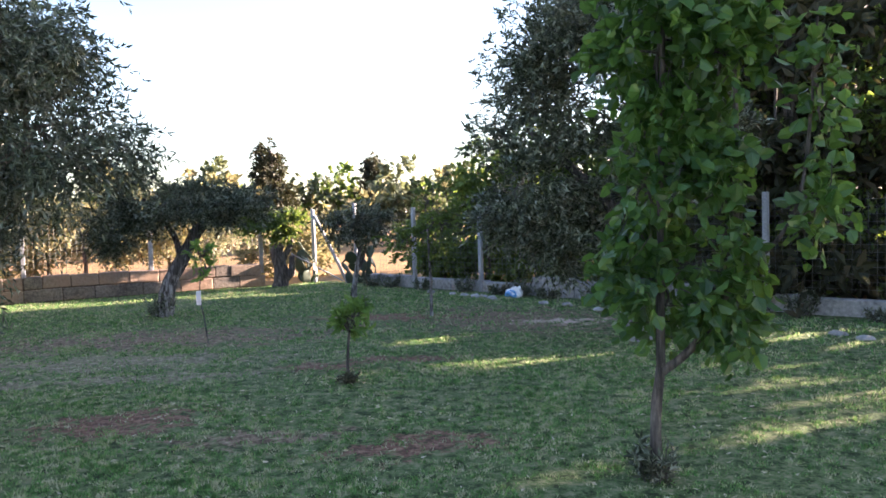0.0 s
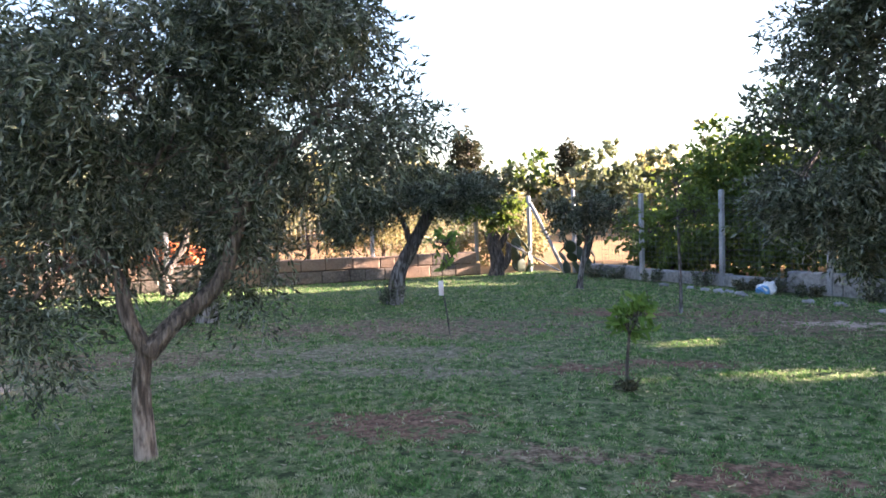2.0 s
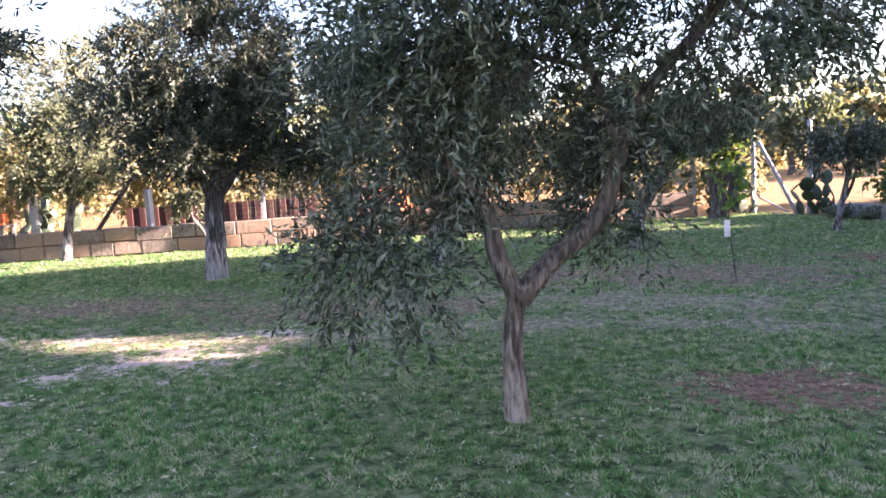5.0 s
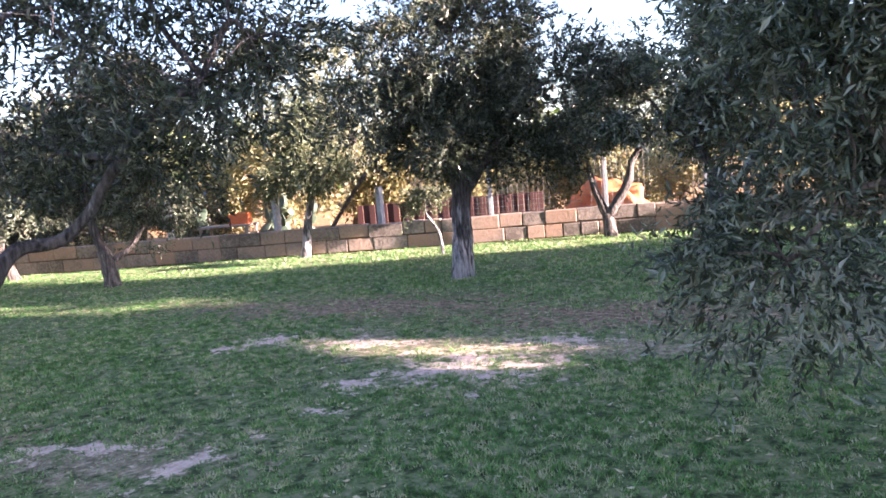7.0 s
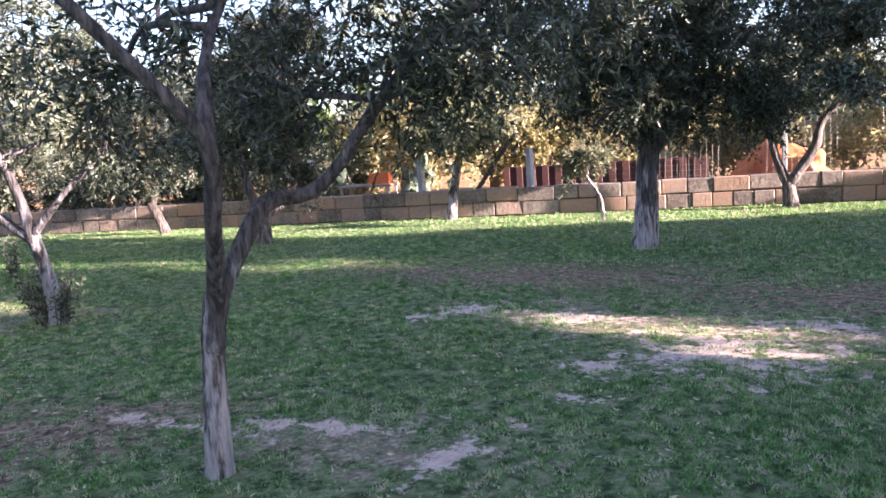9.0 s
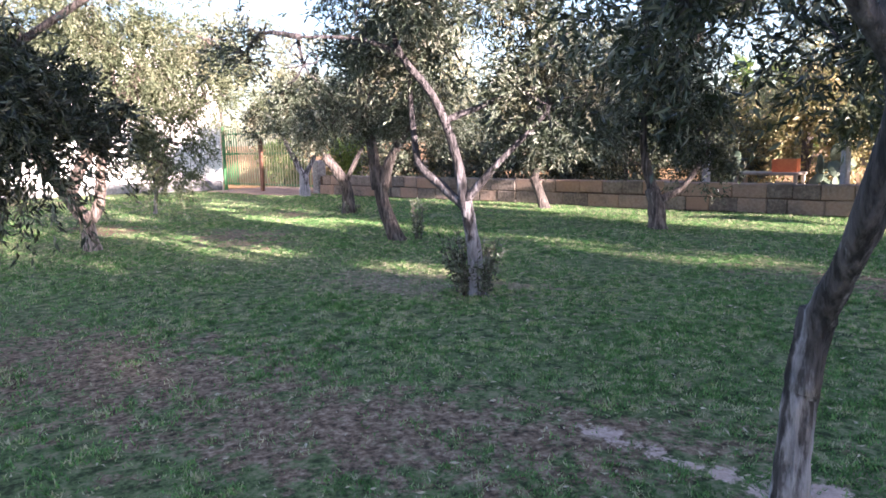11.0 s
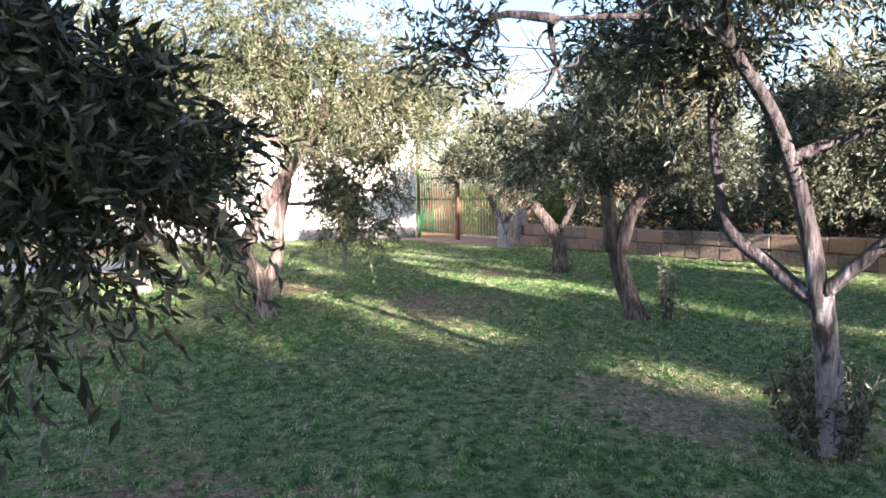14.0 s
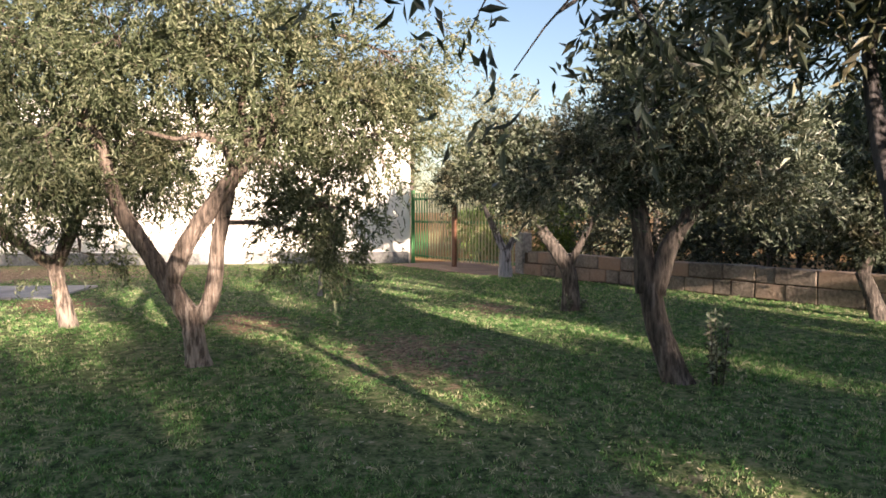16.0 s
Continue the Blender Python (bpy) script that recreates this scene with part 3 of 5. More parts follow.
bm = box(bmesh.new(), -25.3, -14.0, -0.05, -23.3, -4.7, 0.035, 0.012)
me = bpy.data.meshes.new("pavement")
bm.to_mesh(me)
bm.free()
me.materials.append(CONCRETE)
tagged(new("pavement", me), "pale grey concrete path beside the white house", "path", kind="structure")
bm = bmesh.new()
box(bm, -4.3, -0.9, -0.05, 0, 2.6, 0.03, 0.01)
me = bpy.data.meshes.new("threshold")
bm.to_mesh(me)
bm.free()
me.materials.append(PAVING)
threshold = new("threshold", me)
threshold.matrix_basis = along_wall(WALL_A, ALONG, OUT, -0.1)
tagged(threshold, "reddish concrete strip under the gate", "paving", kind="structure")


# ---- gate and fences ----
def gate():
    g = thing("gate", *(WALL_A - ALONG * 4.75).xy, 0.03, "green metal gate of upright bars with a rusty middle post", "gate")
    g.rotation_euler = (0, 0, math.atan2(ALONG.y, ALONG.x))
    for k in range(34):
        s = 0.08 + k * 0.13
        bm = box(bmesh.new(), s - 0.022, -0.012, 0.12, s + 0.022, 0.012, 1.92 - 0.1 * (s > 1.0), 0.004)
        part("bar", bm, GATE_GREEN if s < 0.85 else GATE_CREAM, g, "" if s < 0.85 else "faded green bar")
    for z in (0.16, 1.1, 1.72):
        part("rail", box(bmesh.new(), 0.03, 0.014, z, 4.5, 0.05, z + 0.06, 0.006), GATE_GREEN, g)
    part("middle_post", box(bmesh.new(), 2.02, -0.09, -0.05, 2.16, -0.02, 1.6, 0.01), RUST, g, "rusty brown post")
    part("end_post", box(bmesh.new(), -0.04, -0.04, -0.05, 0.03, 0.06, 2.0, 0.008), GATE_GREEN, g)


gate()
pier = thing("gate_pier", *(WALL_A - ALONG * 0.12).xy, 0, "plastered gate pier at the end of the stone wall", "pier")
pier.rotation_euler = (0, 0, math.atan2(ALONG.y, ALONG.x))
part("shaft", box(bmesh.new(), -0.14, -0.04, -0.1, 0.12, 0.26, 0.95, 0.02), PLASTER, pier)


def wire_fence(base, way, out, s0, s1, d, z0, z1, posts, label, cell=0.1, thick=0.0022):
    p = base + way * s0 + out * d
    f = thing("fence", p.x, p.y, 0, label, "fence")
    f.rotation_euler = (0, 0, math.atan2(way.y, way.x))
    span = s1 - s0
    quads = []
    for z in np.arange(z0 + 0.05, z1, cell):
        quads.append(tube([(0, 0, z), (span, 0, z)], thick, thick, 4, 0, None, 1))
    for q in np.arange(0.0, span, cell):
        quads.append(tube([(q, 0, z0), (q, 0, z1)], thick, thick, 4, 0, None, 1))
    part("wire_mesh", join(quads), WIRE, f, "thin galvanised wire mesh")
    for q, foot, top in posts:
        part("post", box(bmesh.new(), q - s0 - 0.04, -0.13, foot, q - s0 + 0.04, -0.05, top, 0.01), CONCRETE, f)
    return f


ES = lambda x: (x - EAST_A.x) / EAST_ALONG.x
wire_fence(EAST_A, EAST_ALONG, EAST_OUT, 0.3, EAST_LEN, 0.1, 0.3, 1.6, [(ES(x), -0.1, 1.7) for x in (-0.62, 0.72, 2.12, 4.6, 6.6, 8.6, 10.8)], "wire mesh fence on grey concrete posts behind a low wall")
WS = lambda x: (x - WALL_A.x) / ALONG.x
wire_fence(WALL_A, ALONG, OUT, WS(-13.0), WALL_LEN, 0.2, 0.52, 1.55, [(WS(x), 0.3, 1.7) for x in (-11.9, -10.0, -8.4, -6.3, -4.2)], "wire mesh fence standing on the stone wall")
for px, top in ((-17.8, 1.3), (-15.75, 1.45), (-13.85, 1.25)):
    p = WALL_A + ALONG * WS(px) + OUT * 0.33
    post = thing("fence_post", p.x, p.y, 0, "plain grey concrete post behind the stone wall", "post", "posts behind the stone wall")
    part("shaft", box(bmesh.new(), -0.06, -0.06, -0.1, 0.06, 0.06, top, 0.012), CONCRETE, post)
corner = thing("corner_fence", -3.0, 17.75, 0, "leaning grey poles bracing the open fence corner", "fence")
for pts, rr in (([(-0.1, 0.1, -0.1), (-0.1, 0.1, 1.75)], 0.055), ([(-0.05, 0.05, 1.6), (0.75, -0.25, -0.05)], 0.045), ([(0.95, -0.3, -0.1), (0.95, -0.3, 1.85)], 0.05), ([(-0.7, 0.35, 0.7), (0.6, 0.1, 0.0)], 0.02)):
    part("pole", tube(pts, rr, rr * 0.9, 7), CONCRETE, corner, "", True)

# ---- trees of the garden ----
tree("olive_tree", -3.87, 4.67, [(0, 0, 0), (-0.01, 0, 0.45), (0.03, 0.02, 0.73)],
     [([(0.03, 0.02, 0.66), (0.21, 0.13, 0.88), (0.43, 0.25, 1.09), (0.53, 0.31, 1.39), (0.6, 0.35, 1.6), (0.77, 0.45, 1.87), (0.99, 0.58, 2.1)], 0.065, 0.025),
      ([(0.03, 0.02, 0.68), (-0.06, -0.03, 0.91), (-0.1, -0.06, 1.18), (-0.3, -0.16, 1.5), (-0.5, -0.2, 2.0)], 0.055, 0.02),
      ([(0.55, 0.31, 1.45), (0.35, 0.5, 1.9), (0.1, 0.6, 2.4)], 0.035, 0.015)],
     [(0.05, 0.0, 2.3, 1.25, 1.1, 0.75), (1.1, 0.5, 2.2, 0.85, 0.75, 0.6), (-0.65, 0.05, 1.7, 0.75, 0.7, 0.7), (0.52, 0.5, 1.2, 0.45, 0.4, 0.32), (-0.62, -0.3, 0.95, 0.62, 0.5, 0.52),
      (0.1, 0.1, 1.85, 0.8, 0.7, 0.4), (0.5, 0.4, 2.95, 1.25, 1.1, 0.8), (0.9, 0.5, 2.75, 0.75, 0.7, 0.6), (0.4, 0.55, 1.6, 0.45, 0.4, 0.33)],
     11, 68400, (0.064, 0.018), BARK_RED, label="olive tree with a forked brown trunk and drooping grey-green crown", r=0.064, droop=0.25, lumps=13, fill=0.37, group="olive trees")
tree("olive_tree", -4.58, 12.1, [(0, 0, 0), (0.09, 0.03, 0.5), (0.32, 0.08, 0.94), (0.6, 0.15, 1.45)],
     [([(0.3, 0.08, 0.9), (0.1, 0.2, 1.4), (-0.35, 0.2, 1.85)], 0.06, 0.02), ([(0.58, 0.15, 1.4), (0.9, 0.2, 1.75), (1.1, 0.2, 1.9)], 0.06, 0.02)],
     [(-0.25, 0.1, 1.9, 0.75, 0.7, 0.5), (0.55, 0.1, 1.85, 0.7, 0.6, 0.4), (1.15, 0.2, 1.65, 0.55, 0.5, 0.4), (-0.7, 0.0, 1.35, 0.45, 0.45, 0.4)], 12, 26600, (0.08, 0.026), LIME,
     label="leaning olive tree with a pale limewashed foot", r=0.13, lumps=8, group="olive trees", trunk_label="leaning limewashed trunk")
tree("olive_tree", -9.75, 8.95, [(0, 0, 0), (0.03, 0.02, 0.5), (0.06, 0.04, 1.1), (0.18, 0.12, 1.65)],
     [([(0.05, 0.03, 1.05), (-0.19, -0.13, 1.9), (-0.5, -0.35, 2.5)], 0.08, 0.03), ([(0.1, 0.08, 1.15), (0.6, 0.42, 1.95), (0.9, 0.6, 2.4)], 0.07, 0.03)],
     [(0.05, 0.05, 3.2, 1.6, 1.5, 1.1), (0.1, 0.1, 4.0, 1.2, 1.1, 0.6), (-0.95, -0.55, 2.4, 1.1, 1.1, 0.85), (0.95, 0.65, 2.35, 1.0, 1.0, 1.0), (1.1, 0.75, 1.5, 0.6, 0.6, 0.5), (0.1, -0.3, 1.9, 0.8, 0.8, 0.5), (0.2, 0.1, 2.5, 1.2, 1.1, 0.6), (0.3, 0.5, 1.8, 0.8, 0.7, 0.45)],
     13, 76000, (0.08, 0.026), LIME, OLIVE_SHADED, label="large olive tree with a straight grey trunk and round crown", r=0.145, lumps=12, flare=0.3, group="olive trees", trunk_label="thick grey trunk")
tree("olive_tree", -9.75, 13.55, [(0, 0, 0), (-0.03, -0.01, 0.25), (-0.05, -0.02, 0.42)],
     [([(-0.05, -0.02, 0.36), (-0.2, -0.1, 0.8), (-0.32, -0.14, 1.3)], 0.08, 0.05), ([(-0.04, -0.02, 0.38), (0.3, 0.14, 0.95), (0.42, 0.18, 1.4), (0.78, 0.33, 1.8)], 0.09, 0.045)],
     [(0.1, 0.1, 2.4, 1.1, 1.0, 0.75), (0.9, 0.4, 2.3, 0.8, 0.8, 0.65), (-0.5, -0.2, 1.95, 0.7, 0.7, 0.55)], 14, 22800, (0.09, 0.029), BARK,
     label="dark olive tree forking low in front of the wall", r=0.12, lumps=8, group="olive trees")
tree("olive_tree", -6.88, 10.27, [(0, 0, 0), (0.05, 0.02, 0.53), (0.13, 0.04, 0.9), (0.16, 0.05, 1.22)],
     [([(0.07, 0.02, 0.55), (0.38, 0.11, 1.03), (0.7, 0.2, 1.5)], 0.08, 0.03), ([(0.16, 0.05, 1.15), (-0.11, -0.03, 1.58), (-0.4, -0.1, 1.8)], 0.07, 0.03)],
     [(0.1, 0.0, 2.7, 1.3, 1.2, 0.9), (-0.6, -0.2, 2.15, 0.85, 0.8, 0.65), (0.85, 0.25, 1.95, 0.85, 0.8, 0.75), (0.2, 0.0, 1.6, 0.6, 0.5, 0.35)], 15, 38000, (0.085, 0.027), LIME,
     label="olive tree with a forked limewashed trunk and shoots at its foot", r=0.14, lumps=10, group="olive trees", trunk_label="limewashed trunk")
tree("olive_tree", -15.0, 10.75, [(0, 0, 0), (0.08, 0.08, 0.65), (0.18, 0.18, 1.3)], [([(0.16, 0.16, 1.2), (-0.1, -0.1, 1.7)], 0.04, 0.02)],
     [(0.2, 0.2, 1.9, 0.7, 0.7, 0.6), (-0.2, -0.2, 1.7, 0.5, 0.5, 0.45), (0.5, 0.5, 1.6, 0.45, 0.45, 0.4), (0.1, 0.1, 2.5, 0.7, 0.7, 0.5)], 16, 20900, (0.09, 0.029), LIME, OLIVE_DRY, "small warm-toned olive tree growing at the stone wall", r=0.09,
     lumps=8, group="olive trees")
tree("olive_tree", -8.0, 2.3, [(0, 0, 0), (0.01, 0.02, 0.42), (0.02, 0.04, 0.7), (0.03, 0.06, 0.86)],
     [([(0.02, 0.03, 0.58), (0.03, 0.08, 0.82), (0.03, 0.2, 1.02), (0.04, 0.36, 1.23), (0.06, 0.6, 1.26), (0.17, 0.73, 1.4), (0.29, 0.8, 1.58), (0.5, 1.0, 1.9), (0.7, 1.2, 2.1)], 0.05, 0.022),
      ([(0.02, 0.03, 0.6), (0.05, 0.05, 0.82), (0.17, 0.01, 1.0), (0.29, -0.04, 1.2), (0.4, -0.08, 1.5), (0.42, -0.26, 1.72), (0.36, -0.5, 2.0), (0.2, -0.7, 2.3)], 0.052, 0.022),
      ([(0.4, -0.08, 1.48), (0.3, -0.02, 1.75), (0.2, 0.1, 2.0), (0.25, 0.25, 2.3)], 0.034, 0.015)],
     [(0.3, 0.75, 2.3, 0.75, 0.8, 0.5), (0.6, 1.3, 1.95, 0.75, 0.65, 0.45), (-0.3, -0.4, 2.3, 0.5, 0.5, 0.3), (0.25, 1.05, 1.8, 0.5, 0.5, 0.3), (0.2, 0.3, 2.8, 0.8, 0.8, 0.4), (0.4, 1.1, 2.75, 0.9, 0.9, 0.4), (0.9, 1.4, 2.3, 0.6, 0.6, 0.35), (-0.1, 0.0, 2.25, 0.5, 0.5, 0.35), (-0.55, 0.0, 1.9, 0.35, 0.35, 0.25), (-0.45, 0.3, 2.0, 0.5, 0.45, 0.3), (-0.5, 0.9, 1.8, 0.5, 0.5, 0.35)],
     17, 38000, (0.062, 0.018), LIME, OLIVE_SHADED, label="olive tree with a twisted grey-white trunk forking at chest height", r=0.06, droop=0.15, lumps=11, group="olive trees", trunk_label="peeling grey-white trunk")
tree("olive_tree", -12.5, 2.95, [(0, 0, 0), (0.04, -0.03, 0.4), (0.13, -0.14, 0.88)],
     [([(0.13, -0.14, 0.82), (-0.1, -0.3, 1.02), (-0.29, -0.43, 1.2), (-0.4, -0.44, 1.45), (-0.5, -0.43, 1.68), (-0.6, -0.4, 2.0), (-0.62, -0.3, 2.3)], 0.046, 0.018),
      ([(0.13, -0.14, 0.84), (0.1, -0.2, 1.25), (0.12, -0.32, 1.6), (0.23, -0.48, 1.83), (0.42, -0.75, 2.07), (0.5, -0.86, 2.3), (0.5, -0.9, 2.7)], 0.05, 0.02),
      ([(0.14, -0.13, 0.9), (0.3, -0.02, 1.08), (0.42, 0.1, 1.25), (0.5, 0.4, 1.55)], 0.042, 0.02), ([(0.12, -0.32, 1.58), (0.25, 0.1, 1.75), (0.3, 0.5, 2.0)], 0.032, 0.014), ([(0.44, -0.78, 2.1), (0.4, -1.1, 2.22), (0.3, -1.55, 2.24)], 0.026, 0.01)],
     [(-0.25, -0.5, 2.6, 0.75, 0.85, 0.5), (0.25, 0.6, 2.2, 0.7, 0.8, 0.55), (0.2, 0.75, 1.65, 0.5, 0.55, 0.4), (-0.5, -0.3, 2.2, 0.6, 0.5, 0.4), (0.5, -0.3, 2.7, 0.8, 0.8, 0.4), (0.1, -1.5, 2.05, 0.5, 0.5, 0.3), (0.0, -1.95, 2.15, 0.4, 0.4, 0.25), (-0.3, -0.9, 2.25, 0.5, 0.5, 0.3), (0.5, -0.95, 2.65, 0.7, 0.7, 0.4), (0.55, 0.5, 1.7, 0.5, 0.5, 0.4), (0.3, 0.5, 2.15, 0.5, 0.5, 0.35), (-0.55, -0.3, 2.45, 0.5, 0.5, 0.35)],
     18, 42000, (0.064, 0.018), LIME_WHITE, label="olive tree with pale forked limbs and leafy shoots round its foot", r=0.072, lumps=11, fill=0.37, group="olive trees", trunk_label="limewashed trunk")
tree("olive_tree", -16.68, 3.33, [(0, 0, 0), (-0.06, -0.16, 0.42), (-0.1, -0.25, 0.85)],
     [([(-0.1, -0.25, 0.75), (-0.13, -0.32, 1.4), (-0.2, -0.4, 1.8)], 0.1, 0.05), ([(-0.08, -0.2, 0.75), (-0.03, -0.06, 1.2), (0.1, 0.25, 1.67), (0.15, 0.4, 2.0)], 0.09, 0.035)],
     [(-0.1, -0.2, 2.3, 0.9, 1.0, 0.65), (-0.3, -0.8, 1.75, 0.6, 0.6, 0.45), (0.15, 0.55, 1.85, 0.7, 0.7, 0.5), (0.0, 0.1, 2.8, 0.8, 0.8, 0.45)], 19, 56000, (0.058, 0.018), BARK,
     label="olive tree with a stout dark bending trunk", r=0.115, lumps=11, group="olive trees")
tree("olive_tree", -21.2, 3.5, [(0, 0, 0), (0.0, -0.02, 0.5), (-0.05, -0.2, 0.85), (-0.1, -0.42, 1.15)], [([(0.0, -0.05, 0.6), (0.06, 0.2, 1.1), (0.1, 0.4, 1.5)], 0.06, 0.025)],
     [(-0.1, -0.3, 2.2, 0.8, 0.95, 0.7), (0.05, 0.4, 1.8, 0.5, 0.5, 0.4), (-0.2, -0.85, 1.7, 0.5, 0.55, 0.45)], 20, 26600, (0.085, 0.027), BARK, label="olive tree with a pale forked trunk near the wall", r=0.12, lumps=9, group="olive trees")
tree("olive_tree", -26.7, 3.4, [(0, 0, 0), (0.0, -0.01, 0.6)], [([(0, 0, 0.5), (-0.05, -0.29, 1.12), (-0.1, -0.5, 1.6)], 0.09, 0.04), ([(0.0, 0.02, 0.55), (0.04, 0.26, 1.0), (0.05, 0.5, 1.5)], 0.08, 0.035)],
     [(-0.1, -0.4, 2.4, 0.9, 1.1, 0.85), (-0.2, -1.1, 1.9, 0.6, 0.6, 0.5), (0.1, 0.4, 2.0, 0.6, 0.6, 0.5)], 21, 24700, (0.095, 0.031), LIME_WHITE, label="olive tree with a whitewashed forked trunk beside the gate", r=0.15, lumps=9,
     group="olive trees", trunk_label="whitewashed trunk")
tree("olive_tree", -17.7, -0.88, [(0, 0, 0), (0.01, -0.04, 0.3), (0.02, -0.08, 0.52)],
     [([(0.0, -0.06, 0.42), (0.04, -0.26, 0.78), (0.08, -0.47, 1.15), (0.1, -0.67, 1.5), (0.12, -0.8, 2.0), (0.1, -1.0, 2.5)], 0.1, 0.045), ([(0.03, -0.24, 0.8), (0.04, -0.05, 1.2), (0.02, 0.25, 1.62), (-0.05, 0.48, 1.97), (-0.1, 0.72, 2.39), (-0.12, 0.92, 3.05)], 0.095, 0.045),
      ([(0.0, 0.0, 0.42), (-0.02, 0.13, 0.68), (-0.03, 0.19, 1.18), (-0.01, 0.3, 1.64)], 0.085, 0.06), ([(0.0, 0.34, 1.78), (0.15, 0.3, 2.0), (0.22, 0.1, 2.12), (0.28, -0.1, 2.08), (0.3, -0.42, 2.16)], 0.035, 0.014), ([(-0.06, 0.5, 2.0), (0.05, 0.44, 2.4), (0.0, 0.52, 2.9)], 0.05, 0.02)],
     [(0.1, -0.6, 2.85, 1.2, 1.3, 0.85), (-0.2, 0.85, 2.7, 1.1, 1.15, 0.85), (0.2, -1.25, 2.1, 0.95, 1.0, 0.7), (-0.25, 1.15, 1.5, 0.65, 0.75, 0.65), (-0.3, 1.6, 2.15, 0.8, 0.85, 0.75), (0.1, 0.75, 2.2, 0.5, 0.5, 0.35), (0, 0, 3.5, 1.4, 1.6, 0.7), (0.1, 0.0, 2.75, 0.9, 1.1, 0.4), (-0.3, 1.7, 3.0, 0.9, 0.9, 0.7), (0.3, -1.6, 3.0, 1.0, 1.1, 0.8), (-0.5, -0.1, 2.1, 0.8, 1.0, 0.55), (0.0, -1.4, 1.75, 0.8, 0.8, 0.65), (-0.2, 1.0, 1.2, 0.6, 0.6, 0.6), (-0.5, 1.5, 2.5, 0.8, 0.8, 0.75), (-0.7, 0.5, 2.2, 0.7, 0.8, 0.55)],
     22, 100000, (0.064, 0.019), BARK_RED, OLIVE_DRY, "sunlit olive tree with a three-limbed pinkish trunk", r=0.115, droop=0.3, lumps=15, fill=0.36, group="olive trees")
tree("olive_tree", -20.1, -3.05, [(0, 0, 0), (0.04, -0.1, 0.5), (0.06, -0.15, 0.84)], [([(0.06, -0.15, 0.76), (0.28, -0.66, 1.2), (0.4, -1.2, 1.6)], 0.08, 0.03), ([(0.05, -0.12, 0.78), (-0.08, 0.18, 1.6), (-0.16, 0.38, 2.45)], 0.085, 0.04)],
     [(0.1, -0.4, 3.0, 1.6, 1.8, 1.1), (0.0, -1.9, 2.6, 1.2, 1.3, 0.9), (0.2, -0.6, 1.9, 0.9, 1.0, 0.8), (0.0, 0.5, 2.4, 0.9, 0.9, 0.8), (-0.4, 1.2, 2.0, 0.7, 0.8, 0.8), (0.1, -2.2, 1.5, 0.9, 0.9, 0.85), (0.1, 0.4, 2.0, 0.7, 0.7, 0.6), (0.4, 0.3, 0.95, 0.5, 0.7, 0.45), (0.3, -1.2, 1.75, 1.0, 1.1, 0.75)], 23, 70000, (0.07, 0.021), BARK_RED, OLIVE_DRY, "sunlit olive tree with hanging dry branches", r=0.1, droop=0.35,
     lumps=11, group="olive trees")
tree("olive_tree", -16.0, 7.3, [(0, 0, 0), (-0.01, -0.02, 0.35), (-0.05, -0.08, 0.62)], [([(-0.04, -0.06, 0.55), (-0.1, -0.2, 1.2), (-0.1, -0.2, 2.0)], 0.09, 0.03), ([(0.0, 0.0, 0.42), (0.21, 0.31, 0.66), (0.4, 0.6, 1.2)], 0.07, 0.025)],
     [(0.05, 0.05, 2.5, 0.95, 0.95, 0.85), (0.35, 0.5, 1.5, 0.65, 0.65, 0.6), (-0.4, -0.5, 1.7, 0.65, 0.65, 0.6), (0.3, 0.6, 0.95, 0.4, 0.4, 0.3), (0.3, 0.45, 3.25, 0.95, 0.95, 0.8)], 24, 50000, (0.085, 0.027), BARK, OLIVE_SHADED, label="dense olive tree with a short trunk and leaves darkened as shade", r=0.14, lumps=10,
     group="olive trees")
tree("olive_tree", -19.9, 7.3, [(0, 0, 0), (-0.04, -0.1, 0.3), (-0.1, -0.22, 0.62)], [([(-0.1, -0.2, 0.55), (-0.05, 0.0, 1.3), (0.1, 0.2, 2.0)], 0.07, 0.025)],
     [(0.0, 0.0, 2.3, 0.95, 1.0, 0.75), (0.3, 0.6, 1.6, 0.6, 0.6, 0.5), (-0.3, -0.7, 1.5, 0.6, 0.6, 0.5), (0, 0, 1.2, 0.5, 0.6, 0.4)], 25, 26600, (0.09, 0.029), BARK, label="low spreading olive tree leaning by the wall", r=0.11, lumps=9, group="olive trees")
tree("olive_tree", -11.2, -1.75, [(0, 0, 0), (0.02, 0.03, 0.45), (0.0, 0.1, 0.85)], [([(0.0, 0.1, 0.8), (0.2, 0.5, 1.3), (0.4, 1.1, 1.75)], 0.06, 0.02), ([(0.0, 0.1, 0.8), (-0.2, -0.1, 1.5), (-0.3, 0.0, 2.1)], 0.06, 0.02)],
     [(0.35, 1.05, 1.6, 0.75, 0.75, 0.6), (0.45, 1.5, 1.5, 0.45, 0.45, 0.45), (0.0, 0.8, 2.25, 0.9, 0.9, 0.6), (0.75, 1.0, 1.95, 0.6, 0.55, 0.45), (0.55, 2.15, 2.45, 0.65, 0.6, 0.28)], 26, 43000, (0.062, 0.018), BARK, OLIVE_SHADED,
     label="olive tree with low hanging leaves, darkened as shade, beside the path", r=0.09, droop=0.3, lumps=11, group="olive trees")
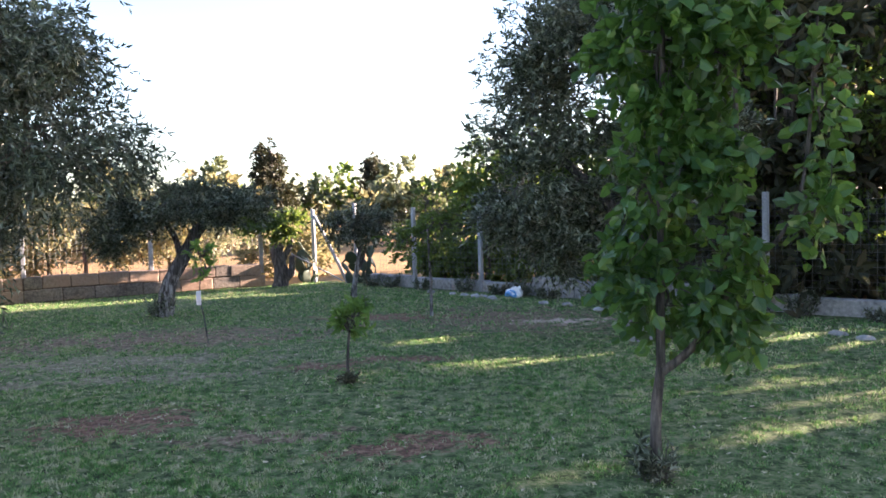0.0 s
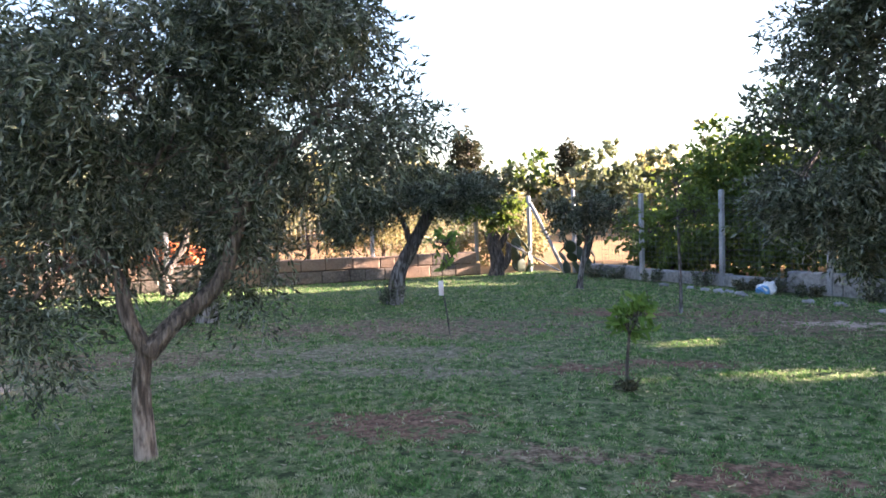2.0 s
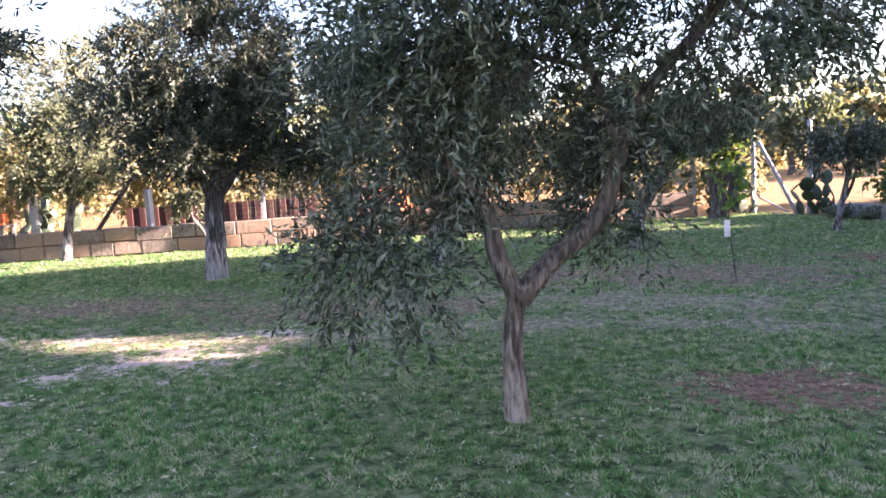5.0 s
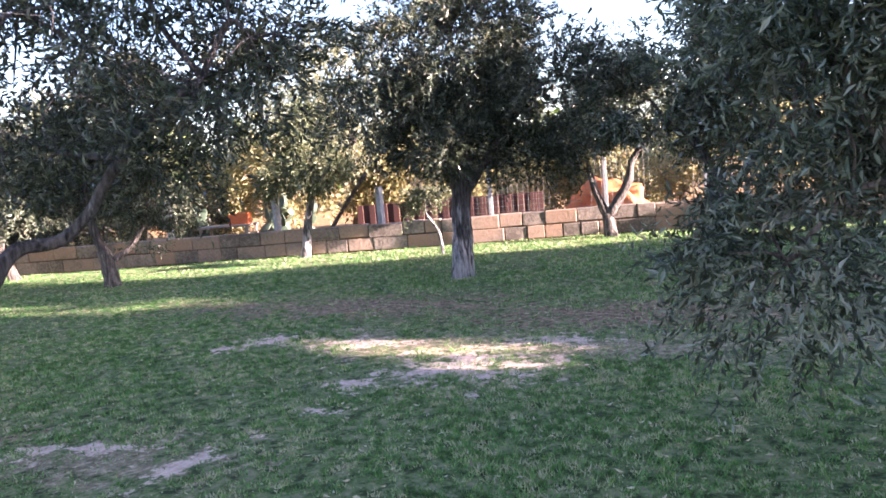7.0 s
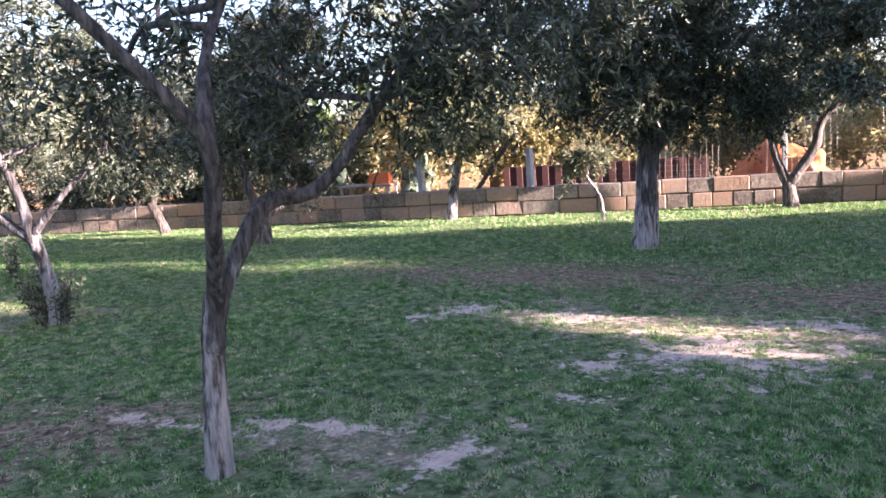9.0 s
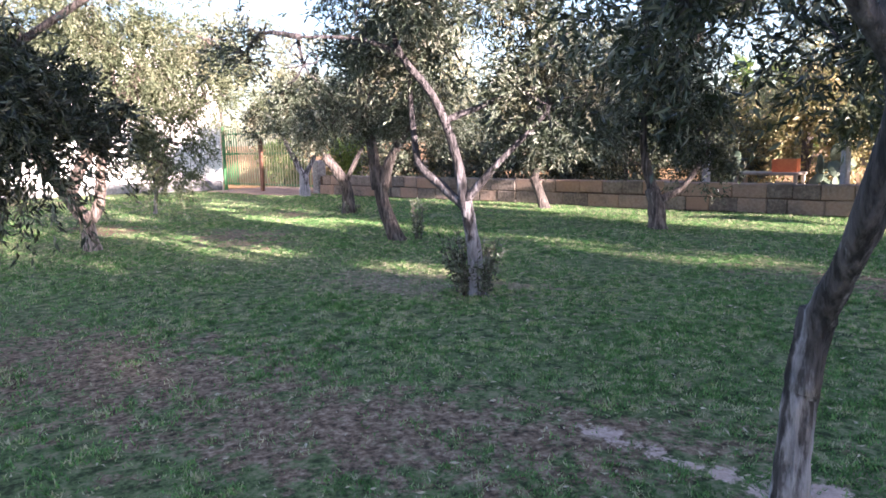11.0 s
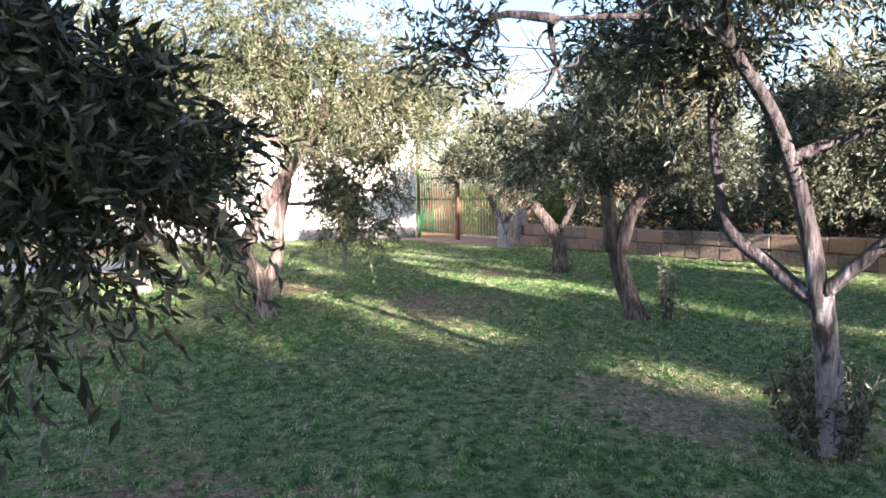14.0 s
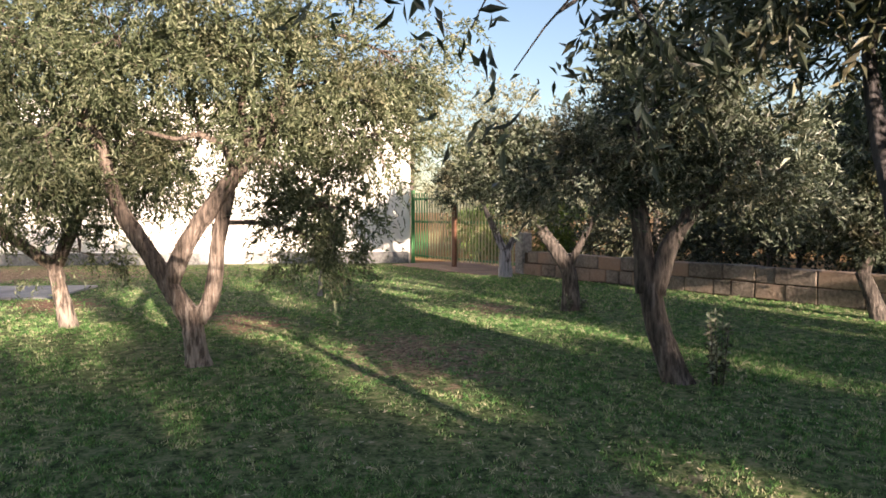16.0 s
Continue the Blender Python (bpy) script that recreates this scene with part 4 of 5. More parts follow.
tree("olive_tree", 2.25, 8.55, [(0, 0, 0), (-0.05, 0.02, 0.9), (-0.19, 0.07, 1.54)], [([(-0.17, 0.06, 1.4), (-0.7, 0.2, 2.0), (-1.2, 0.4, 2.5)], 0.08, 0.03), ([(-0.1, 0.05, 1.2), (0.4, 0.0, 2.0), (0.6, -0.1, 2.7)], 0.08, 0.03)],
     [(-0.4, 0.1, 3.1, 1.4, 1.3, 0.9), (-1.2, 0.4, 2.0, 0.85, 0.85, 0.8), (-1.1, 0.4, 1.2, 0.6, 0.6, 0.6), (0.4, -0.1, 2.2, 0.9, 0.9, 0.8), (-0.3, 0.2, 1.6, 0.7, 0.7, 0.5), (0.1, 0.1, 3.9, 1.0, 1.0, 0.5)], 27, 68400, (0.085, 0.027), LIME,
     label="tall blue-grey olive tree with a pale trunk", r=0.15, lumps=13, group="olive trees", trunk_label="pale grey trunk")

# young broad-leaved tree
tree("young_tree", 1.15, 4.08, [(0, 0, 0), (0.0, 0.0, 0.35), (0.03, -0.01, 0.63)],
     [([(0.03, -0.01, 0.6), (0.04, 0.0, 1.2), (0.06, 0.0, 2.0), (0.1, 0, 3.0)], 0.026, 0.01), ([(0.03, -0.01, 0.6), (0.2, -0.06, 0.76), (0.38, -0.11, 1.1), (0.42, -0.12, 1.9), (0.4, -0.1, 2.6)], 0.024, 0.008), ([(0.38, -0.11, 1.1), (0.7, -0.2, 1.5), (0.8, -0.24, 2.5)], 0.016, 0.006)],
     [(0.05, 0.0, 1.1, 0.32, 0.34, 0.34), (0.0, 0.0, 1.65, 0.36, 0.36, 0.5), (0.05, 0.0, 2.35, 0.38, 0.38, 0.55), (0.36, -0.1, 1.05, 0.2, 0.24, 0.32), (0.38, -0.1, 1.6, 0.22, 0.25, 0.45), (0.36, -0.1, 2.3, 0.24, 0.27, 0.5),
      (0.76, -0.22, 1.5, 0.13, 0.14, 0.24), (0.8, -0.24, 2.05, 0.1, 0.12, 0.42), (0.15, 0, 3.1, 0.4, 0.4, 0.4)],
     31, 5600, (0.085, 0.07), BARK, BROAD, "young slender tree with broad bright green leaves", "young tree", r=0.034, droop=0.35, round_leaf=True, per_twig=5, twig=0.13, lumps=9, fill=0.5, flare=0.3)
tree("citrus_sapling", -0.91, 6.75, [(0, 0, 0), (0.01, 0, 0.25), (0.03, 0, 0.46)], [], [(0.05, 0, 0.62, 0.13, 0.13, 0.11), (0.14, 0.02, 0.7, 0.08, 0.08, 0.05), (0.0, 0, 0.52, 0.1, 0.1, 0.06)], 32, 170, (0.1, 0.045), BARK, TENDER,
     "small citrus sapling with a tuft of light green leaves", "sapling", r=0.014, round_leaf=True, per_twig=5, twig=0.1, lumps=5, droop=0.0)
stick = tree("tagged_sapling", -2.98, 9.3, [(0, 0, 0), (-0.04, 0, 0.3), (-0.08, -0.01, 0.6), (-0.05, -0.01, 0.95)], [], [(-0.06, 0, 1.1, 0.14, 0.14, 0.16), (0.02, 0, 0.92, 0.08, 0.08, 0.1)], 33, 160, (0.09, 0.045), BARK, TENDER,
             "thin sapling with a paper tag tied to its stem", "sapling", r=0.009, round_leaf=True, per_twig=5, twig=0.1, lumps=5)
bm = box(bmesh.new(), -0.12, -0.035, 0.48, -0.06, -0.025, 0.66, 0.004)
part("paper_tag", bm, PAPER, stick, "white and pink paper tag")
tree("sapling", -0.2, 11.1, [(0, 0, 0), (0.0, 0.0, 0.5), (-0.02, 0, 1.3)], [], [(-0.3, 0, 1.15, 0.4, 0.3, 0.2), (0.2, 0, 1.35, 0.35, 0.3, 0.25), (0, 0, 1.7, 0.25, 0.25, 0.25)], 34, 900, (0.08, 0.035), LIME, HEDGE,
     "young tree with thin grey stem and sparse dark leaves", "young tree", r=0.025, round_leaf=True, per_twig=8, twig=0.2, lumps=7)
tree("young_olive", -1.75, 14.3, [(0, 0, 0), (0.04, -0.01, 0.3), (0.12, -0.01, 0.7), (0.2, -0.01, 1.1)], [([(0.05, -0.01, 0.4), (0.2, 0, 0.7), (0.3, 0, 1.1)], 0.035, 0.015), ([(0.15, 0, 0.9), (0.0, 0, 1.2)], 0.03, 0.012)],
     [(0.1, 0, 1.5, 0.45, 0.45, 0.35), (0.45, 0, 1.3, 0.35, 0.35, 0.25), (-0.25, 0, 1.35, 0.35, 0.35, 0.25)], 35, 4500, (0.09, 0.029), LIME, label="small olive tree grown from a cut pale stump", r=0.05, lumps=7, flare=0.9)
tree("young_olive", -23.3, -0.3, [(0, 0, 0), (0.0, 0.03, 0.25), (0.0, 0.06, 0.47)], [([(0, 0.05, 0.42), (0, -0.2, 0.9)], 0.025, 0.01), ([(0, 0.05, 0.42), (0, 0.3, 0.9)], 0.025, 0.01)],
     [(0, -0.1, 1.2, 0.35, 0.4, 0.4), (0, 0.4, 0.85, 0.35, 0.4, 0.35), (0, 0.1, 1.6, 0.3, 0.3, 0.3)], 36, 5000, (0.09, 0.029), LIME, OLIVE_DRY, "young olive tree with a thin pale stem", r=0.045, lumps=8)
tree("young_olive", -11.85, 11.2, [(0, 0, 0), (-0.05, -0.03, 0.4), (-0.2, -0.15, 0.72)], [], [(-0.15, -0.1, 1.05, 0.35, 0.35, 0.3), (-0.3, -0.2, 0.85, 0.2, 0.2, 0.15)], 37, 2200, (0.09, 0.029), LIME, OLIVE_DRY, "young olive tree with a thin pale stem", r=0.03, lumps=6)


tree("olive_stump", -3.75, 17.0, [(0, 0, 0), (0.04, 0.0, 0.35), (-0.05, 0.0, 0.75), (0.0, 0.0, 0.95)], [([(0, 0, 0.5), (0.22, 0, 0.85), (0.3, 0.05, 1.05)], 0.09, 0.05), ([(0, 0, 0.1), (0.25, 0.0, 0.3), (0.3, 0, 0.7)], 0.1, 0.06)],
     [(-0.35, 0.1, 1.35, 0.5, 0.4, 0.35), (0.15, 0.1, 1.5, 0.35, 0.35, 0.35)], 38, 2600, (0.1, 0.05), BARK, HEDGE, "gnarled dark old trunk sprouting at the wall's end", "tree stump", r=0.17, lumps=6, round_leaf=True, per_twig=8)


# shoots round the trunks' feet
def shoots(x, y, spread, height, count, seed, label="leafy olive shoots growing round a trunk's foot"):
    rng = np.random.default_rng(seed)
    t = thing("olive_shoots", x, y, 0, label, "shoots")
    lines, pos, way = [], [], []
    for _ in range(count):
        a, d = rng.uniform(0, 2 * math.pi), spread * rng.uniform(0.3, 1)
        foot, tip = np.array([math.cos(a) * d * 0.5, math.sin(a) * d * 0.5, -0.02]), np.array([math.cos(a) * d, math.sin(a) * d, height * rng.uniform(0.5, 1)])
        lines.append(tube([foot, (foot + tip) / 2 + [0, 0, 0.05], tip], 0.004, 0.0015, 4, 0, None, 2))
        f = rng.uniform(0.15, 1, 24)[:, None]
        pos.append(foot + (tip - foot) * f)
        way.append(unit(rng.standard_normal((24, 3)) + [0, 0, 0.5]))
    tagged(part("stem_tuft", join(lines), BARK, t, "", True), kind="stuff")
    tagged(part("leaves", leaf_mesh(np.vstack(pos), np.vstack(way), rng, 0.062, 0.019), OLIVE, t), kind="stuff")


shoots(-12.5, 2.95, 0.38, 0.58, 44, 41)
shoots(-6.88, 10.27, 0.3, 0.55, 30, 42)
shoots(-4.6, 12.05, 0.3, 0.4, 26, 43)
shoots(-16.55, 3.6, 0.18, 0.6, 14, 44)
shoots(-21.2, 3.5, 0.25, 0.25, 14, 45)
shoots(-0.91, 6.75, 0.1, 0.1, 10, 46, "tuft of weeds round a sapling's foot")
shoots(1.15, 4.08, 0.16, 0.22, 16, 47, "tuft of weeds round a young trunk's foot")

# ---- beyond the walls ----
def shrub(name, x, y, clumps, seed, leaves, leaf, material, label, category="shrub", group="", round_leaf=False, trunk=None, r=0.06, fill=0.45, lumps=9, droop=0.1, z=0.0):
    t = tree(name, x, y, trunk or [(0, 0, 0), (0.05, 0.02, 0.4), (0.0, 0.05, 0.9)], [], clumps, seed, leaves, leaf, BARK, material, label, category, group, r, droop, round_leaf, 8, 0.35, lumps, fill, fine_twigs=0)
    return t


rng = np.random.default_rng(77)
# dry bushes and small trees beyond the stone wall, leaf colours lightened as if sunlit
for k in range(20):
    s = WS(-26.5) + k * 1.42 + float(rng.uniform(-0.4, 0.4))
    d = float(rng.uniform(2.2, 5.5)) if k % 3 else float(rng.uniform(6, 9))
    p = WALL_A + ALONG * s + OUT * d
    h = float(rng.uniform(1.9, 2.8)) * (1.0 if k < 12 else 0.72) + 0.1 * d
    w = float(rng.uniform(0.9, 1.4))
    clumps = [(0, 0, h * 0.62, w, w, h * 0.36), (w * 0.5, 0.2, h * 0.4, w * 0.7, w * 0.7, h * 0.3), (-w * 0.6, -0.2, h * 0.42, w * 0.7, w * 0.6, h * 0.32)]
    sort = [("olive_bush", OLIVE_SUNLIT, "olive bush behind the stone wall, leaf colour lightened as if sunlit"), ("field_shrub", FIELD, "dry golden-green shrub in the field behind the wall"), ("field_shrub", FIELD, "dry golden-green shrub in the field behind the wall")][k % 3]
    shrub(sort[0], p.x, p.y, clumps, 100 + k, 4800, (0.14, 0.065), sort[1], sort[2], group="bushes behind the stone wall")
# dark leafy trees beyond the east fence
for k, (x, d, h, w) in enumerate([(-1.0, 1.4, 2.1, 0.8), (-0.6, 3.6, 2.4, 1.1), (0.0, 1.3, 3.0, 0.8), (0.8, 1.7, 3.5, 1.0), (1.8, 1.8, 3.4, 1.1), (3.0, 1.6, 3.6, 1.2), (4.3, 1.5, 3.6, 1.2), (5.4, 1.8, 4.2, 1.3), (-1.5, 6.5, 2.6, 1.0), (1.6, 4.5, 4.2, 1.5), (4.2, 4.6, 4.8, 1.6)]):
    p = EAST_A + EAST_ALONG * ES(x) + EAST_OUT * d
    clumps = [(0, 0, h * 0.68, w, w, h * 0.3), (0.4, -0.4, h * 0.38, w * 0.9, w * 0.9, h * 0.32), (-0.4, 0.4, h * 0.4, w * 0.9, w * 0.9, h * 0.3), (0.1, 0, h * 0.92, w * 0.5, w * 0.5, h * 0.12), (0.0, 0.0, 0.5, w * 1.05, w * 1.05, 0.55)]
    shrub("hedge_tree", p.x, p.y, clumps, 200 + k, 5500, (0.125, 0.085), HEDGE, "dark green leafy tree behind the wire fence", "tree", "trees behind the east fence", True)


# conifers beyond the east fence, dense and dark; most are unseen and added for their shade
def conifer(x, y, h, w, seed, low, label="tall dark pine behind the wire fence, in a row partly added for shade"):
    clumps = [(0, 0, h * f, w * (1.15 - f) + 0.35, w * (1.15 - f) + 0.35, h * 0.13) for f in np.linspace(low + 0.06, 0.9, 6)]
    tree("pine_tree", x, y, [(0, 0, 0), (0.05, 0, h * 0.4), (0, 0.05, h * 0.92)], [], clumps, seed, 8500, (0.28, 0.13), BARK, NEEDLE, label, "pine tree", "pines behind the east fence", 0.16, 0.2, False, 12, 0.5, 12, 0.5, fine_twigs=0)


# the first three are in view; the others are added to cast shade
for k, (x, y, h, w, low) in enumerate([(6.6, 12.2, 7.5, 2.2, 0.06), (5.5, 11.9, 6.8, 1.5, 0.06), (8.3, 13.6, 8.5, 2.2, 0.06), (9.6, 10.4, 8.0, 1.8, 0.34), (12.4, 8.4, 8.0, 1.9, 0.34), (14.5, 11.5, 9.0, 2.1, 0.3), (13.0, 5.0, 8.0, 1.9, 0.34), (16.5, 8.0, 9.0, 2.2, 0.3), (11.5, 14.5, 9.0, 2.2, 0.1), (11.0, 7.4, 10.5, 2.6, 0.3), (15.0, 10.0, 12.0, 2.8, 0.3), (14.5, 6.2, 12.0, 2.7, 0.3), (9.0, 17.2, 9.5, 2.2, 0.1), (13.0, 18.6, 11.5, 2.5, 0.1), (16.5, 21.5, 12.0, 2.6, 0.1)]):
    conifer(x, y, h, w, 300 + k, low)

# tall olives and other trees beyond the stone wall and the gate, sunlight put into their leaf colour
for k, (x, d, h, w) in enumerate([(-25.5, 3.5, 4.2, 1.5), (-22.8, 5.0, 4.8, 1.7), (-20.2, 3.8, 4.4, 1.6), (-17.6, 5.5, 5.8, 1.9), (-15.2, 4.2, 5.6, 1.9), (-12.8, 7.0, 6.2, 2.1), (-29.5, 5.5, 5.5, 1.7), (-33.0, 4.5, 6.3, 1.9), (-34.4, 2.0, 7.2, 2.3), (-31.0, 9.5, 6.0, 2.2)]):
    p = WALL_A + ALONG * WS(x) + OUT * d
    clumps = [(0, 0, h * 0.7, w, w, h * 0.27), (w * 0.5, -w * 0.4, h * 0.5, w * 0.8, w * 0.8, h * 0.24), (-w * 0.6, 0.2, h * 0.48, w * 0.8, w * 0.8, h * 0.24)]
    shrub("tall_olive", p.x, p.y, clumps, 250 + k, 9000, (0.12, 0.046), OLIVE_SUNLIT, "tall olive tree beyond the stone wall, leaf colour lightened as if sunlit", "olive tree", "tall trees beyond the wall", trunk=[(0, 0, 0), (0.1, 0.05, h * 0.25), (0, 0.1, h * 0.5)], r=0.13, lumps=12)

# undergrowth close behind the western end of the stone wall, shade put into its leaf colour
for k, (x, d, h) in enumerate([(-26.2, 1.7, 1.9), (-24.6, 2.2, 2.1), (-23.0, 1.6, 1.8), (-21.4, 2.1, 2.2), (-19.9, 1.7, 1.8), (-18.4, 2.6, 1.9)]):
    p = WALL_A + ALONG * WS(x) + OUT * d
    shrub("olive_bush", p.x, p.y, [(0, 0, h * 0.6, 1.0, 0.8, h * 0.38), (0.6, 0.1, h * 0.4, 0.7, 0.6, h * 0.34), (-0.6, 0.0, h * 0.42, 0.7, 0.6, h * 0.36)], 270 + k, 6000, (0.1, 0.045), OLIVE_SHADED, "green bush close behind the stone wall, leaves darkened as shade", group="dark bushes behind the wall")

# green shrubs seen through the bars of the gate
for k, (x, d, h) in enumerate([(-31.3, 2.2, 1.7), (-29.6, 3.0, 2.0), (-28.2, 2.4, 1.6)]):
    p = WALL_A + ALONG * WS(x) + OUT * d
    shrub("field_shrub", p.x, p.y, [(0, 0, h * 0.55, 0.9, 0.8, h * 0.4), (0.5, 0.1, h * 0.35, 0.7, 0.6, h * 0.32)], 280 + k, 4000, (0.1, 0.05), (HEDGE, FIELD)[k % 2], "green shrub growing behind the gate", group="shrubs behind the gate")

# far trees on the skyline
for k, (x, y, h) in enumerate([(-10.2, 45, 6.2), (-4.5, 52, 6.0)]):
    conifer(x, y, h, 1.5, 330 + k, 0.2, "distant brownish pine on the skyline")
rng = np.random.default_rng(88)
for k in range(46):
    a = -68 + k * 2.35 + float(rng.uniform(-1.2, 1.2))
    d = float(rng.uniform(34, 52))
    x, y = d * math.sin(radians(a)) - 4, d * math.cos(radians(a)) + 2
    if OUT.dot(Vector((x, y, 0)) - WALL_A) < 10:
        continue
    h = float(rng.uniform(3.6, 6.0))
    w = float(rng.uniform(1.6, 2.6))
    shrub("distant_tree", x, y, [(0, 0, h * 0.65, w, w, h * 0.34), (w * 0.6, 0.2, h * 0.4, w, w, h * 0.3), (-w * 0.7, 0, h * 0.4, w, w, h * 0.3)], 400 + k, 1500, (0.4, 0.26), (OLIVE_DRY, HEDGE, FIELD)[k % 3], "distant sunlit tree beyond the field", "tree",
          "distant trees", r=0.15)


# prickly pears
def prickly_pear(x, y, z, height, seed, label="prickly pear cactus with broad flat green pads"):
    rng = np.random.default_rng(seed)
    t = thing("prickly_pear", x, y, z, label, "cactus")

    def pad(foot, turn, lean, size):
        bm = bmesh.new()
        bmesh.ops.create_uvsphere(bm, u_segments=12, v_segments=8, radius=1.0)
        m = Matrix.Translation(foot) @ Euler((lean, 0, turn)).to_matrix().to_4x4() @ Matrix.Translation((0, 0, size * 0.92)) @ Matrix.Diagonal((size * 0.74, size * 0.12, size, 1))
        bmesh.ops.transform(bm, matrix=m, verts=bm.verts)
        part("pad", bm, CACTUS, t, "", True)
        return m @ Vector((0, 0, 0.9))
    for _ in range(int(height * 6)):
        tip = Vector((float(rng.uniform(-0.45, 0.45)), float(rng.uniform(-0.3, 0.3)), -0.03))
        turn = float(rng.uniform(0, math.pi))
        while tip.z < height * rng.uniform(0.5, 1.0):
            tip = pad(tip, turn, float(rng.uniform(-0.95, 0.95)), float(rng.uniform(0.13, 0.2)))
            turn += float(rng.uniform(-0.8, 0.8))
    return t


prickly_pear(-3.55, 18.0, 0, 1.0, 51)
prickly_pear(-1.75, 17.6, 0, 0.95, 52)
prickly_pear(*(WALL_A + ALONG * WS(-16.0) + OUT * 1.6).xy, 0, 1.25, 53)
prickly_pear(*(WALL_A + ALONG * WS(-18.2) + OUT * 2.2).xy, 0, 1.1, 54)

# dark red sheet fence, orange netting
p = WALL_A + ALONG * WS(-14.4) + OUT * 0.9
panel = thing("sheet_fence", p.x, p.y, 0, "dark red corrugated sheet leaning behind the stone wall", "fence panel")
panel.rotation_euler = (0, 0, math.atan2(ALONG.y, ALONG.x))
for k in range(30):
    part("sheet", box(bmesh.new(), k * 0.13, 0.02 * (k % 2), 0, k * 0.13 + 0.125, 0.02 * (k % 2) + 0.02, 0.88, 0.004), RED_PANEL, panel)
p = WALL_A + ALONG * WS(-9.9) + OUT * 1.2
heap = thing("orange_netting", p.x, p.y, 0, "heap of bright orange netting behind the wall", "netting")
bm = bmesh.new()
bmesh.ops.create_icosphere(bm, subdivisions=4, radius=1.0)
for v in bm.verts:
    v.co = Vector((v.co.x * 1.0, v.co.y * 0.5, max(v.co.z, -0.1) * 0.95)) * (1 + 0.3 * noise.noise(v.co * 2.5) + 0.12 * noise.noise(v.co * 9))
part("netting", bm, ORANGE, heap, "", True)

# table with a red crate, leaning pole
p = WALL_A + ALONG * WS(-17.1) + OUT * 1.4
table = thing("work_table", p.x, p.y, 0, "low pale wooden table standing behind the stone wall", "table")
table.rotation_euler = (0, 0, math.atan2(ALONG.y, ALONG.x))
part("tabletop", box(bmesh.new(), -0.6, -0.3, 0.62, 0.6, 0.3, 0.67, 0.008), DEAD_WOOD, table)
for x in (-0.54, 0.54):
    for y in (-0.25, 0.25):
        part("leg", box(bmesh.new(), x - 0.03, y - 0.03, 0, x + 0.03, y + 0.03, 0.62, 0.004), DEAD_WOOD, table)
crate = thing("crate", p.x + 0.25, p.y + 0.15, 0.672, "faded red crate standing on a wooden table", "crate")
crate.rotation_euler = (0, 0, 0.6)
for x0, y0, x1, y1 in ((-0.22, -0.15, -0.2, 0.15), (0.2, -0.15, 0.22, 0.15), (-0.2, -0.15, 0.2, -0.13), (-0.2, 0.13, 0.2, 0.15)):
    part("side", box(bmesh.new(), x0, y0, 0, x1, y1, 0.24, 0.004), ORANGE, crate)
part("bottom", box(bmesh.new(), -0.2, -0.13, 0, 0.2, 0.13, 0.02), ORANGE, crate)
p = WALL_A + ALONG * WS(-14.9) + OUT * 0.6
pole = thing("leaning_pole", p.x, p.y, 0, "dark wooden pole leaning behind the stone wall", "pole")
part("shaft", tube([(-0.3, -0.1, -0.05), (0.25, 0.15, 0.75), (0.85, 0.4, 1.55)], 0.05, 0.04, 7), BARK, pole, "", True)

# bag and rubble by the east wall
bag = thing("plastic_bag", 1.27, 13.35, 0.0, "crumpled blue and white plastic bag on the grass", "bag")
bm = bmesh.new()
bmesh.ops.create_icosphere(bm, subdivisions=3, radius=0.13)
for v in bm.verts:
    v.co = Vector((v.co.x * 1.2, v.co.y, max(v.co.z + 0.06, -0.01))) * (1 + 0.35 * noise.noise(v.co * 14))
part("bag_body", bm, BAG_WHITE, bag, "white plastic")
bm = bmesh.new()
bmesh.ops.create_icosphere(bm, subdivisions=3, radius=0.085)
for v in bm.verts:
    v.co = Vector((v.co.x * 1.3 - 0.06, v.co.y - 0.07, max(v.co.z + 0.05, 0))) * (1 + 0.35 * noise.noise(v.co * 18))
part("bag_front", bm, BAG_BLUE, bag, "blue printed side")
rng = np.random.default_rng(61)
for k in range(16):
    f = float(rng.uniform(0, 1))
    x, y = -0.3 + 5.0 * f + float(rng.uniform(-0.1, 0.1)), 14.7 - 6.8 * f + float(rng.uniform(-0.15, 0.15))
    st = thing("stone", x, y, 0, "pale broken edging stone lying in the grass", "stone", "edging stones")
    bm = bmesh.new()
    bmesh.ops.create_icosphere(bm, subdivisions=2, radius=1.0)
    for v in bm.verts:
        v.co = Vector((v.co.x * 0.1, v.co.y * 0.06, v.co.z * 0.045 + 0.01)) * (1 + 0.4 * noise.noise(v.co * 2 + Vector((k, 0, 0))))
    bmesh.ops.rotate(bm, verts=bm.verts, cent=(0, 0, 0), matrix=Matrix.Rotation(-0.9 + float(rng.uniform(-0.3, 0.3)), 3, "Z"))
    part("chip", bm, PLASTER, st)

# weeds along the foot of the east wall
for k in range(14):
    q = EAST_A + EAST_ALONG * (0.4 + 0.85 * k + 0.3 * math.sin(k * 5)) - EAST_OUT * 0.22
    shoots(q.x, q.y, 0.3, 0.26 + 0.1 * math.sin(k * 3), 26, 500 + k, "dark weeds growing along the foot of the wall")

